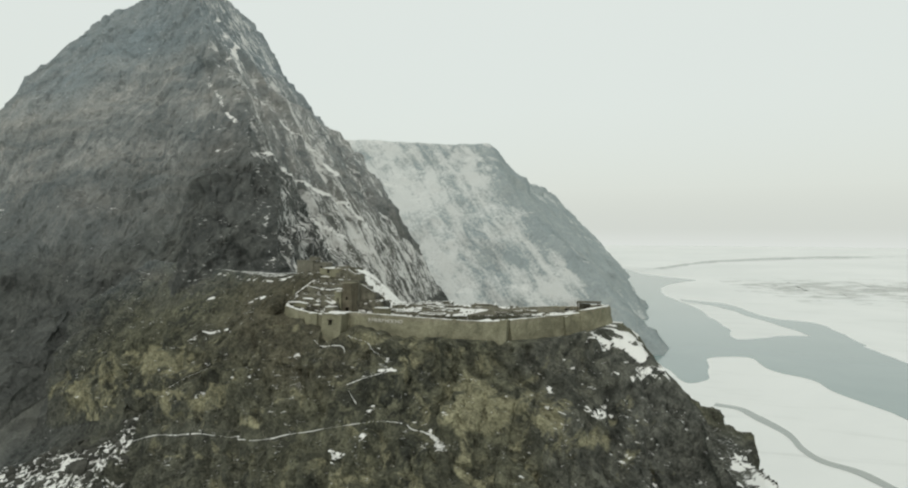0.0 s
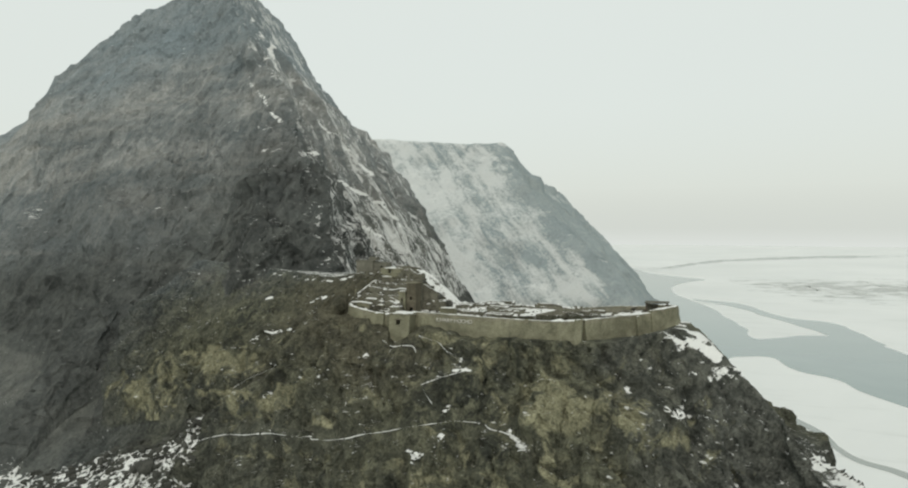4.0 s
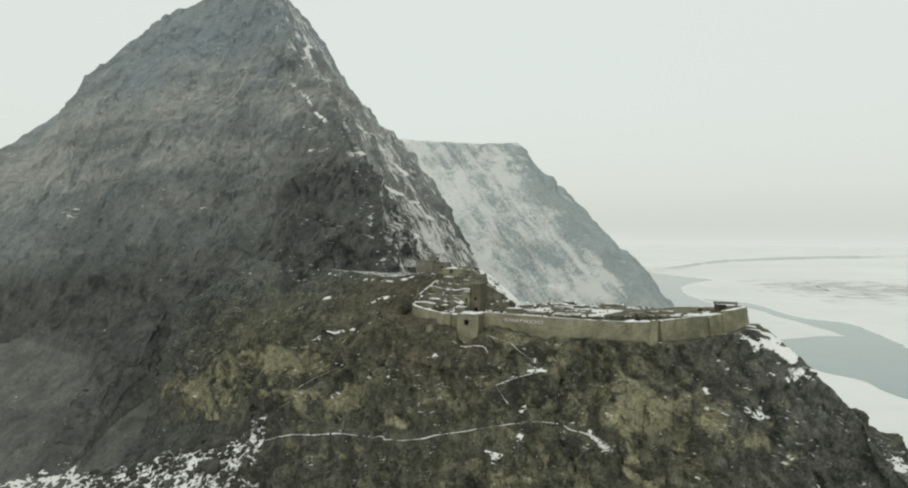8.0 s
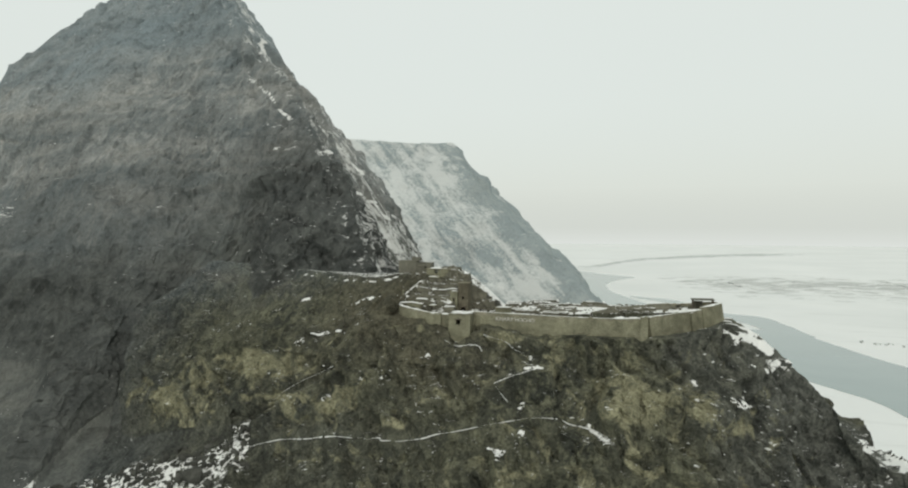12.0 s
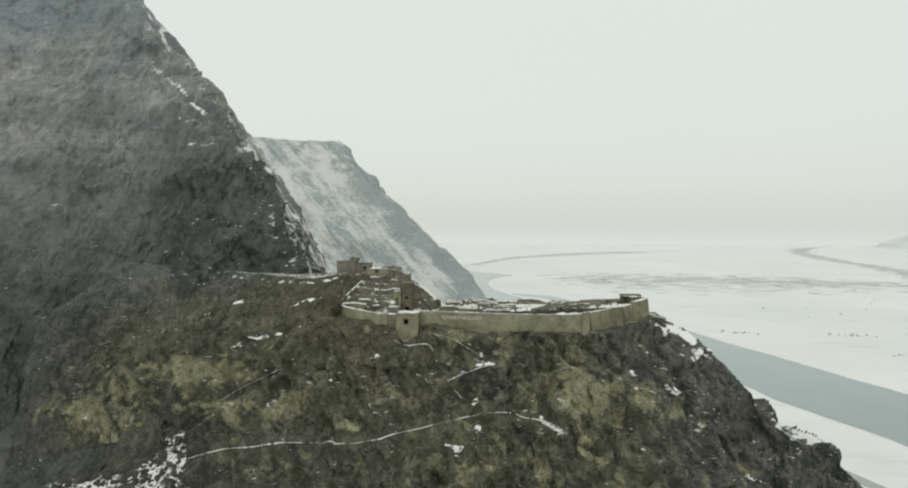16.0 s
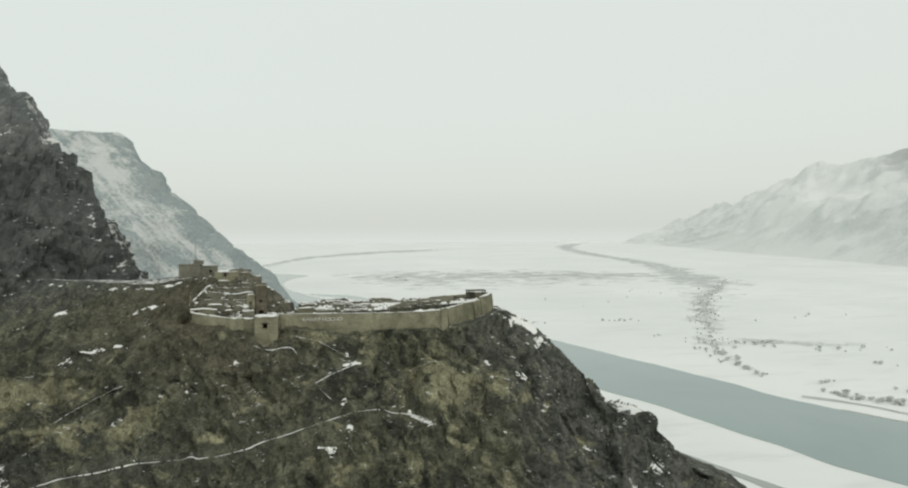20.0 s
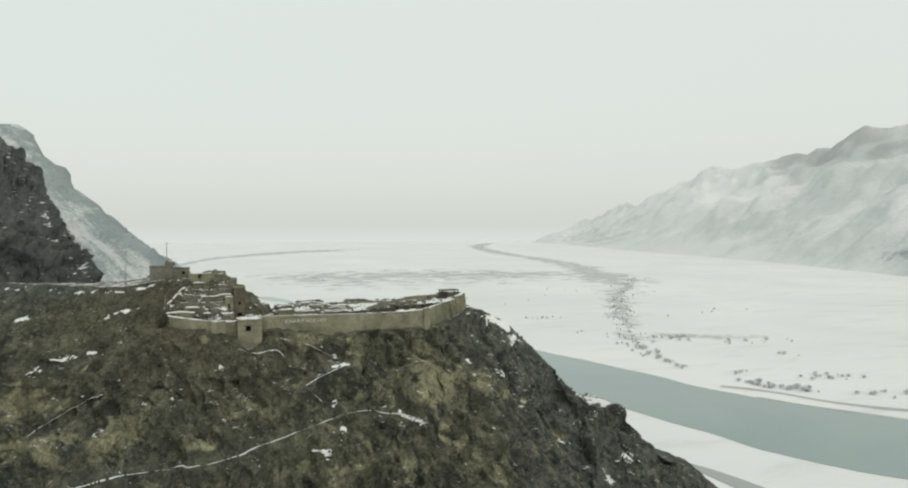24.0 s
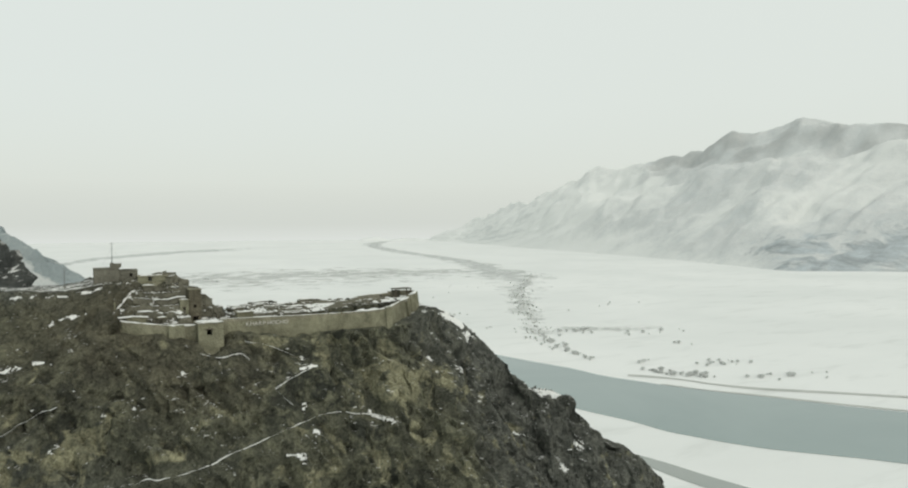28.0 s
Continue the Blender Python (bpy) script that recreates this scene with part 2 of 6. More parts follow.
def plain_material():
    m, nt, b = nodes_of("snow_field", 0.85, 0.2)
    co = nt.nodes.new("ShaderNodeTexCoord").outputs["Object"]
    a = noise_tex(nt, 0.004, 6, 0.6, 0.5, co)
    c = noise_tex(nt, 0.03, 6, 0.65, 0.3, co, (0.4, 1.6, 1, 0, 0, 0.4))
    col = mix(nt, ramp(nt, a, [(0.35, 0.0), (0.7, 1.0)]), (0.745, 0.762, 0.745), (0.665, 0.688, 0.672))
    col = mix(nt, ramp(nt, c, [(0.54, 0.0), (0.76, 0.6)]), col, (0.54, 0.56, 0.54))
    nt.links.new(col, b.inputs["Base Color"])
    bump(nt, b, c, 0.3, 1.5)
    return m


def snow_material(name, clean, stained):
    m, nt, b = nodes_of(name, 0.7, 0.25)
    a = noise_tex(nt, 0.7, 5, 0.6)
    col = mix(nt, ramp(nt, a, [(0.3, 0.0), (0.7, 1.0)]), clean, stained)
    nt.links.new(col, b.inputs["Base Color"])
    bump(nt, b, a, 0.4, 0.2)
    return m


def water_material(name, deep, clear):
    m, nt, b = nodes_of(name, 0.10, 0.5)
    a = noise_tex(nt, 0.01, 4, 0.6, 0.4)
    col = mix(nt, ramp(nt, a, [(0.3, 0.0), (0.7, 1.0)]), deep, clear)
    nt.links.new(col, b.inputs["Base Color"])
    bump(nt, b, noise_tex(nt, 0.5, 4, 0.6), 0.04, 0.3)
    return m


def mud_material():
    m, nt, b = nodes_of("wet_gravel", 0.8, 0.3)
    a = noise_tex(nt, 0.08, 6, 0.65)
    col = mix(nt, ramp(nt, a, [(0.3, 0.0), (0.7, 1.0)]), (0.36, 0.375, 0.35), (0.5, 0.51, 0.485))
    nt.links.new(col, b.inputs["Base Color"])
    return m


def scrub_material(name, colour, amount):
    """Thin scrub and gravel showing through the snow in flecks, fading out at the edges."""
    m, nt, b = nodes_of(name, 0.9, 0.1)
    out = nt.nodes["Material Output"]
    tr = nt.nodes.new("ShaderNodeBsdfTransparent")
    mx = nt.nodes.new("ShaderNodeMixShader")
    a = noise_tex(nt, 0.02, 7, 0.75, 0.3)
    nt.links.new(mix(nt, a, tuple(0.8 * c for c in colour), tuple(1.2 * c for c in colour)), b.inputs["Base Color"])
    f = math_node(nt, "MULTIPLY_ADD", attribute(nt, "middle"), amount, math_node(nt, "SUBTRACT", a, 0.5))
    nt.links.new(ramp(nt, math_node(nt, "ADD", f, 0.3), [(0.36, 0.0), (0.62, 0.85)]), mx.inputs["Fac"])
    nt.links.new(tr.outputs[0], mx.inputs[1])
    nt.links.new(b.outputs[0], mx.inputs[2])
    nt.links.new(mx.outputs[0], out.inputs["Surface"])
    return m


def masonry_material(name, base, pale, dark):
    m, nt, b = nodes_of(name, 0.95, 0.1)
    a = noise_tex(nt, 0.35, 5, 0.65, 0.5)
    s = noise_tex(nt, 0.9, 5, 0.7, 0.0, None, (1.0, 1.0, 0.25))
    v = nt.nodes.new("ShaderNodeTexVoronoi")
    v.inputs["Scale"].default_value = 2.6
    nt.links.new(nt.nodes.new("ShaderNodeTexCoord").outputs["Object"], v.inputs["Vector"])
    col = mix(nt, ramp(nt, a, [(0.3, 0.0), (0.7, 1.0)]), base, pale)
    col = mix(nt, ramp(nt, s, [(0.52, 0.0), (0.75, 0.75)]), col, dark)
    stone = ramp(nt, v.outputs["Distance"], [(0.0, 1.1), (0.75, 0.78)])
    col = mix(nt, 0.45, col, stone, "MULTIPLY")
    blot = ramp(nt, noise_tex(nt, 0.16, 6, 0.7, 0.6), [(0.36, 0.55), (0.62, 1.15)])
    col = mix(nt, 0.8, col, blot, "MULTIPLY")
    nt.links.new(col, b.inputs["Base Color"])
    bump(nt, b, math_node(nt, "SUBTRACT", a, v.outputs["Distance"]), 0.6, 0.2)
    return m


M_SHALLOW = water_material("shallow_water", (0.24, 0.27, 0.25), (0.31, 0.335, 0.31))
M_SCRUB, M_ARM = scrub_material("scrub", (0.55, 0.565, 0.545), 0.20), scrub_material("stream_bed", (0.545, 0.567, 0.555), 0.28)
M_PLAIN, M_SNOW, M_WATER, M_MUD = plain_material(), snow_material("snow", (0.76, 0.775, 0.755), (0.60, 0.61, 0.58)), water_material("river_water", (0.175, 0.242, 0.235), (0.215, 0.282, 0.272)), mud_material()
M_BROWN = masonry_material("brown_masonry", (0.115, 0.104, 0.074), (0.16, 0.147, 0.108), (0.06, 0.055, 0.042))
M_WALL = masonry_material("fort_masonry", (0.205, 0.201, 0.138), (0.262, 0.257, 0.182), (0.115, 0.114, 0.08))
M_RUIN = masonry_material("ruin_masonry", (0.128, 0.124, 0.096), (0.188, 0.182, 0.142), (0.066, 0.065, 0.052))


def plain_paint(name, colour, rough=0.8, metal=0.0):
    m, nt, b = nodes_of(name, rough, 0.3)
    a = noise_tex(nt, 1.5, 4, 0.6)
    hi = tuple(min(1.0, c * 1.2) for c in colour)
    lo = tuple(c * 0.8 for c in colour)
    nt.links.new(mix(nt, a, lo, hi), b.inputs["Base Color"])
    b.inputs["Metallic"].default_value = metal
    return m


# Near-black paint for the shade inside an opening.
M_DARK = plain_paint("opening_shade", (0.012, 0.011, 0.010), 1.0)
M_WHITE = plain_paint("white_letter_paint", (0.52, 0.51, 0.46), 0.7)
M_CONC = masonry_material("grey_plaster", (0.145, 0.142, 0.114), (0.185, 0.18, 0.146), (0.09, 0.089, 0.073))
M_METAL = plain_paint("galvanised_steel", (0.25, 0.26, 0.26), 0.45, 0.7)
M_WOOD = plain_paint("weathered_timber", (0.10, 0.085, 0.065), 0.85)
# Much paler than bare twigs: distance haze is put into the colour.
M_TWIG = plain_paint("hazed_twigs", (0.72, 0.735, 0.72), 0.95)


from mathutils.geometry import tessellate_polygon


# ---- noise and terrain ----
def hashed(i, j, k, seed):
    n = (i * 374761393 + j * 668265263 + k * 2147483647 + seed * 974634777) & 0x7FFFFFFF
    n = ((n ^ (n >> 13)) * 1274126177) & 0x7FFFFFFF
    n = ((n ^ (n >> 16)) * 668265263) & 0x7FFFFFFF
    return (n ^ (n >> 15)) / 0x7FFFFFFF


def value_noise(p, scale, seed=0):
    q = p / scale
    f = np.floor(q)
    i, j, k = f.astype(np.int64).T
    t = q - f
    t = t * t * (3 - 2 * t)
    out = 0
    for a in (0, 1):
        for b in (0, 1):
            for c in (0, 1):
                w = (t[:, 0] if a else 1 - t[:, 0]) * (t[:, 1] if b else 1 - t[:, 1]) * (t[:, 2] if c else 1 - t[:, 2])
                out = out + w * hashed(i + a, j + b, k + c, seed)
    return out * 2 - 1


def fractal(p, scale, octaves=4, seed=0, gain=0.5):
    out, amp = 0, 1.0
    for o in range(octaves):
        out = out + amp * value_noise(p, scale / 2**o, seed + o)
        amp *= gain
    return out


def blocks(p, size, seed=0, stretch=(1, 1, 1)):
    """Rock broken into blocks: every cell has its own height and its own tilt."""
    q = p * np.array(stretch) / size
    f = np.floor(q).astype(np.int64)
    best = np.full(len(p), 9e9)
    value = np.zeros(len(p))
    for a in (-1, 0, 1):
        for b in (-1, 0, 1):
            for c in (-1, 0, 1):
                i, j, k = f[:, 0] + a, f[:, 1] + b, f[:, 2] + c
                d = np.stack([i + hashed(i, j, k, seed), j + hashed(i, j, k, seed + 1), k + hashed(i, j, k, seed + 2)], 1) - q
                r = (d * d).sum(1)
                tilt = sum(d[:, n] * (hashed(i, j, k, seed + 3 + n) - 0.5) for n in range(3))
                v = (hashed(i, j, k, seed + 7) - 0.5) + 1.3 * tilt
                near = r < best
                best[near] = r[near]
                value[near] = v[near]
    return value


def curve(points, x):
    """A smooth curve through plan points (x, value)."""
    px, py = np.array(points, float).T
    m = np.gradient(py, px)
    i = np.clip(np.searchsorted(px, x) - 1, 0, len(px) - 2)
    h = px[i + 1] - px[i]
    t = np.clip((x - px[i]) / h, 0, 1)
    t2, t3 = t * t, t * t * t
    return (2 * t3 - 3 * t2 + 1) * py[i] + (t3 - 2 * t2 + t) * h * m[i] + (3 * t2 - 2 * t3) * py[i + 1] + (t3 - t2) * h * m[i + 1]


# The line at which the front cliff stands 50 m over the plain, and the crest behind it.
RIM = [(-260, 215), (-200, 205), (-166, 196), (-140, 182), (-126, 169), (-116, 158.5), (-110, 153), (-90, 147.5), (-75, 145), (-66, 142), (-50, 137.5), (-30, 134), (-8, 132.8),
       (3, 134.3), (16, 138), (30, 141.8), (40, 145.5), (48, 150), (58, 153.5), (64, 150.5), (70, 147.5), (78, 149.5), (84, 152), (92, 153.5), (102, 160), (120, 185), (140, 240)]
CREST = [(-260, 70), (-150, 84), (-110, 85), (-84, 83.6), (-68, 83), (-57, 82.4), (-46, 82), (-38, 83), (-31, 83), (-24, 83.5), (-19, 80), (-17, 78.5), (-14, 76), (-11, 73.5), (-7, 72), (0, 71.6), (22, 71.8), (36, 72.5),
         (39, 73.4), (43, 72.4), (47, 69), (51, 65), (56, 60.4), (59.5, 56.4), (61.5, 53.6), (64, 52.2), (66, 51.4), (67.5, 50.4), (71.2, 49.2), (73.2, 46.5), (75.5, 42.5), (82, 37.5), (92, 31.5), (102, 24), (112, 17), (126, 6), (140, -8)]
BACK = [(-260, 215), (-70, 200), (-46, 180), (-30, 178), (0, 178), (22, 178), (40, 175), (56, 171), (61, 174), (65, 174), (67.4, 167), (69.5, 156), (72, 151), (80, 157), (100, 168), (140, 200)]


# The ground plan on which the fort's walls stand.
FOOTING = [(-36, 176), (-36, 159), (-33.5, 154.5), (-29, 152.2), (-20, 151), (-15, 152.4), (0, 151.2), (10, 150.2), (22.8, 149.5), (35, 163.6), (39.6, 168.5), (39.2, 176)]


def outside(poly, x, y):
    """Distance from a convex plan, 0 within it."""
    p = np.array(poly, float)
    best = np.full(np.shape(x), 1e9)
    inside = np.ones(np.shape(x), bool)
    for a, b in zip(p, np.roll(p, -1, 0)):
        e = b - a
        t = np.clip(((x - a[0]) * e[0] + (y - a[1]) * e[1]) / (e @ e), 0, 1)
        best = np.minimum(best, np.hypot(x - a[0] - t * e[0], y - a[1] - t * e[1]))
        inside &= e[0] * (y - a[1]) - e[1] * (x - a[0]) >= 0
    return np.where(inside, 0.0, best)


# Height of the rock along the foot of the walls, and the ground within them.
FOOT = [(-60, 74), (-36, 74.2), (-26, 73.3), (-21, 71.6), (-18, 69.4), (-15.6, 70.4), (-13, 72.6), (-8, 71.9), (1, 70.9), (8, 72.2), (14, 72.9), (18, 72.9), (21.5, 71.4), (23.5, 72.2), (28, 73.5), (34, 74.0), (39, 73.6), (46, 72), (60, 72)]
INNER = [(-36, 175), (-36, 161), (-33, 156.4), (-29, 154.2), (-20, 153.2), (-15, 154.4), (0, 153.1), (10, 152.1), (21.9, 151.6), (33.8, 165.2), (38, 169.2), (37.8, 175)]


def massif(x, y):
    d = y - curve(RIM, x)
    gully = np.clip((-68 - x) / 6, 0, 1)
    front = 50 + np.where(d < 9, 1.7 * d + 3.4 * gully * np.minimum(d, 0), 15.3 + 0.95 * (d - 9))
    town = np.clip((-19.5 - x) / 2.5, 0, 1)
    terrace = town * (73.6 + 0.97 * np.maximum(y - 155, 0)) + (1 - town) * (72.6 + 1.25 * np.maximum(y - 160.5, 0)) + 3 * np.maximum(0, np.clip(-36.4 + 1.07 * (y - 158.3), -36.4, -30.4) - x)
    terrace = np.where(x > -6, 99, terrace)
    crest = curve(CREST, x) - 1.9 * np.exp(-(((x - 66) / 3) ** 2)) * np.clip((166 - y) / 8, 0, 1)
    back = crest - 1.15 * (y - curve(BACK, x))
    out = outside(FOOTING, x, y)
    foot_z = curve(FOOT, x) + 0.5 * np.sin(x * 1.3) * np.sin(x * 0.47 + 1)
    front = np.where(out > 0, np.minimum(front, foot_z + 60 * np.clip((-33.5 - x) / 4, 0, 1)), front)
    shelf = foot_z - 1.4 * np.maximum(0, out - 0.7)
    z = np.minimum(np.minimum(np.maximum(front, shelf), crest), np.minimum(back, terrace))
    yard = np.minimum(74.15 + 0.10 * (y - 153), 75.7) - 3 * np.clip((-9.5 - x) / 4, 0, 1)
    return np.where((outside(INNER, x, y) < 0.01) & (x > -14) & (y < 175), np.maximum(z, yard), z)


# The mountain's western shoulder, and how its right flank stands out in ribs: place across the fall line, width, depth, heights between which it runs.
SHOULDER = [(-520, 30), (-430, 72), (-346, 114), (-316, 132), (-292, 139), (-281, 150), (-276, 164), (-273, 174), (-267, 183), (-258, 190), (-247, 197), (-231, 204), (-211, 208), (-195, 212), (-180, 216), (-120, 240), (0, 300)]
RIBS = [(-3, 11, 3, 60, 112), (10, 17, 10, 87, 121), (22, 7, -2.5, 80, 150), (38, 7, 3.0, 112, 150), (68, 16, -7, 80, 190), (96, 9, 2.5, 118, 170), (118, 10, -4, 90, 180), (148, 10, 7, 122, 147), (176, 14, -5, 100, 200), (100, 80, -8, 150, 260), (163, 24, -5.5, 168, 270), (86, 12, -6, 136, 168)]


def across(x, y):
    """Place along the contours of the mountain's right flank."""
    return 0.964 * (y - 184) - 0.267 * (x + 59)


def mountain(x, y):
    left = np.maximum(0, -140 - x)
    front = 84 + 1.536 * (y - 180 - 0.2 * left) + 0.0465 * (x + 126)
    soft = 0.9 * np.clip((-108 - x) / 15, 0, 1) * np.clip((x + 152) / 18, 0, 1)
    front = np.where(front < 78, 78 - (1.7 - soft) * (78 - front), front)
    front = np.maximum(front, 103 + 1.1 * (y - 190) - 0.6 * np.maximum(0, -80 - x) - 60 * (y < 150))
    right = 90 - 1.609 * (x + 59) - 0.445 * (y - 184)
    s = across(x, y)
    for place, wide, out, low, top in RIBS:
        right = right + out * np.exp(-(((s - place) / wide) ** 2)) * np.clip((top - right) / 14, 0, 1) * np.clip((right - low) / 14, 0, 1)
    west = curve(SHOULDER, x)
    top = 214 - 0.08 * np.abs(x + 170) - 0.05 * np.abs(y - 275)
    back = 210 - 2.0 * (y - 335)
    z = np.minimum(np.minimum(front, right), np.minimum(np.minimum(west, back), top))
    west_hill = np.minimum(np.minimum(180 + 1.1 * (x + 379), 180 - 0.6 * (x + 375)), np.minimum(180 + 1.0 * (y - 345), 180 - 0.9 * (y - 385)))
    return np.maximum(z, west_hill)


def talus(x, y):
    """The fan of stones below the cliff's western end, dropping away on its eastern side."""
    fall = 0.33 * (np.maximum(x, -110) + 69) + 0.06 * np.minimum(x + 110, 0)
    return 43.5 + fall + 0.70 * (y - 137.5) - 1.6 * np.maximum(0, x + 66)


def spaced(*stretches):
    out = []
    for lo, hi, step in stretches:
        out.append(np.arange(lo, hi - 1e-6, (hi - lo) / max(1, round((hi - lo) / step))))
    return np.append(np.concatenate(out), stretches[-1][1])


def mesh_from_arrays(name, verts, faces):
    me = bpy.data.meshes.new(name)
    me.vertices.add(len(verts))
    me.vertices.foreach_set("co", np.ascontiguousarray(verts, np.float32).ravel())
    me.loops.add(faces.size)
    me.loops.foreach_set("vertex_index", np.ascontiguousarray(faces, np.int32).ravel())
    me.polygons.add(len(faces))
    me.polygons.foreach_set("loop_start", np.arange(0, faces.size, faces.shape[1], dtype=np.int32))
    me.update(calc_edges=True)
    return me


def grid_faces(nx, ny):
    i = np.arange(nx * ny).reshape(ny, nx)
    return np.stack([i[:-1, :-1], i[:-1, 1:], i[1:, 1:], i[1:, :-1]], -1).reshape(-1, 4)


def surface_normals(v, nx, ny):
    g = v.reshape(ny, nx, 3)
    n = np.cross(np.gradient(g, axis=1), np.gradient(g, axis=0)).reshape(-1, 3)
    return n / np.maximum(np.linalg.norm(n, axis=1, keepdims=True), 1e-9)


def structure(name, me, mat, label, category):
    me.materials.append(mat)
    return tagged(new(name, me), label, category, kind="structure")


def point_values(me, name, values):
    a = me.attributes.new(name, "FLOAT", "POINT")
    a.data.foreach_set("value", np.ascontiguousarray(values, np.float32))


# Pale rock faces on the cliff: place along the cliff, height, half width, half height, strength.
PALE = [(20.6, 60.4, 7.0, 3.4, 1.1), (19, 67.8, 3.6, 2.6, 0.5), (10, 60, 4, 3, 0.3), (3.5, 67.2, 3.5, 2.6, 0.45), (40.4, 55.6, 5, 2.4, 0.5), (-8, 71.0, 6, 1.2, 0.4), (8, 69.8, 10, 1.8, 0.5),
        (-66, 61.3, 12, 3.0, 0.72), (-62, 55.5, 9, 2.6, 0.46), (-88, 52, 14, 6, 0.52), (-48, 55, 11, 4, 0.38), (-36, 46, 12, 3.5, 0.24), (-1.3, 47, 8, 4, 0.45), (-20, 60, 7, 3, 0.2), (12, 47, 9, 5, 0.38), (27, 48, 7, 5, 0.36), (33, 61, 5, 4, 0.34), (-27, 54, 6, 2.5, 0.3),
        (50, 42, 8, 4, 0.25)]
# Bulging faces of rock: place along the cliff, height, radius, how far they stand out.
BULGES = [(19.7, 60.5, 6.5, 1.8), (3, 66.5, 5, 1.2), (36, 56, 6, 1.4), (-46, 55, 9, 1.6), (-20, 57, 9, 1.5), (8, 54, 7, 1.3), (-8, 50, 8, 1.5), (48, 50, 7, 1.6), (57, 40, 7, 1.8), (-69, 60, 8, 1.4), (-88, 52, 9, 1.6)]
# Clefts that run across the face: from (place, height) to (place, height), half width, depth.
CLEFTS = [(-46, 63.5, -72, 46.5, 1.3, 2.6), (-24, 68, -16, 60, 1.0, 1.8), (28, 70, 26, 61, 1.6, 1.4), (14, 67, 11, 55, 1.0, 2.0), (-4, 63, 3, 50, 1.0, 1.6), (-32, 52, -26, 42, 1.1, 1.8), (42, 62, 46, 44, 1.3, 2.2), (-12, 58, -17, 46, 0.9, 1.5),
          (27, 71.5, 31, 65, 2.0, 2.2), (-56, 52, -50, 40, 1.0, 1.6)]

gx = spaced((-640, -430, 12), (-430, -250, 5), (-250, -130, 0.85), (-130, 116, 0.39), (116, 170, 2.0))
gy = spaced((60, 112, 2.0), (112, 126, 0.5), (126, 154, 0.25), (154, 180, 0.5), (180, 300, 0.8), (300, 470, 3.0))
X, Y = (a.ravel() for a in np.meshgrid(gx, gy))
base_p = np.stack([X, Y, 0 * X], 1)
wob = fractal(base_p, 26, 3, 5)
wob2 = fractal(base_p, 30, 3, 9)
Xw, Yw = X + 2.2 * wob, Y + 1.8 * wob2
fort_zone = np.clip(1 - outside(FOOTING, X, Y) / 2.5, 0, 1)
Xw, Yw = Xw + (X - Xw) * fort_zone, Yw + (Y - Yw) * fort_zone
rib = 7.0 * fractal(base_p, 40, 3, 15)
za, zb, zc = massif(Xw, Yw), mountain(Xw + rib, Yw - 0.8 * rib), talus(Xw, Yw)
zc = np.where((X < -50) & (Y < 178), zc, -50)
rock = np.maximum(za, zb)
# The fan of stones laps up the rock in a soft hollow.
lap = np.clip(0.5 + (rock - zc) / 12, 0, 1) * (X < -72)
Z = np.maximum(rock, zc) + 6 * lap * (1 - lap)
V = np.stack([X, Y, Z], 1)
N = surface_normals(V, len(gx), len(gy))
steep = np.clip((0.92 - N[:, 2]) / 0.3, 0.12, 1)
big = zb > za
amp = steep * (1 - 0.92 * fort_zone)
amp = np.maximum(amp, 0.22 * fort_zone * np.clip((-8 - X) / 4, 0, 1))
scree = (zc > za) & (zc > zb)
amp = amp * (1 - 0.2 * np.clip((Z - 66) / 8, 0, 1) * np.clip((X + 95) / 20, 0, 1) * np.clip((-34 - X) / 6, 0, 1) * ~big)
amp = amp * (1 - 0.6 * np.clip((X - 37) / 4, 0, 1) * np.clip((60 - X) / 5, 0, 1) * np.clip((curve(CREST, X) - 4 - Z) / -3, 0, 1) * (Y < 176))
amp = np.where(scree, 0.22, amp) * (1 - 0.8 * np.clip(4 * lap * (1 - lap), 0, 1))
# The beds dip to the west, so the rock breaks along slanting faces.
dip = np.stack([V[:, 0] + 0.55 * V[:, 2], V[:, 1], V[:, 2] - 0.25 * V[:, 0]], 1)
# The largest blocks have worn, sloping edges.
worn = blocks(dip, 9, 31, (1.2, 1, 0.6)).reshape(len(gy), len(gx))
for _ in range(2):
    worn[1:-1] = 0.25 * worn[:-2] + 0.5 * worn[1:-1] + 0.25 * worn[2:]
    worn[:, 1:-1] = 0.25 * worn[:, :-2] + 0.5 * worn[:, 1:-1] + 0.25 * worn[:, 2:]
lump = 2.6 * fractal(V, 14, 2, 21) + 3.4 * worn.ravel() + 1.7 * blocks(dip, 3.6, 41, (1.25, 1, 0.55)) + 0.9 * blocks(dip, 1.5, 51, (1.2, 1, 0.6)) + 0.4 * fractal(V, 2.0, 3, 61)
lump_high = 4 * fractal(V * np.array([1, 1, 0.45]), 34, 4, 23) + 2.3 * blocks(V, 15, 33, (0.8, 1, 0.7)) + 1.5 * blocks(V, 5, 43, (0.8, 1, 0.75)) + 0.8 * blocks(V, 2.2, 53)
lee = np.clip((N[:, 0] - 0.30) / 0.35, 0, 1)
furrow = 1 - 2.6 * np.abs(fractal(np.stack([across(X, Y), 0.06 * Z, 0 * X], 1), 9.0, 4, 35))
ledge = V[:, 2] / 17 + 0.8 * fractal(V, 60, 2, 27)
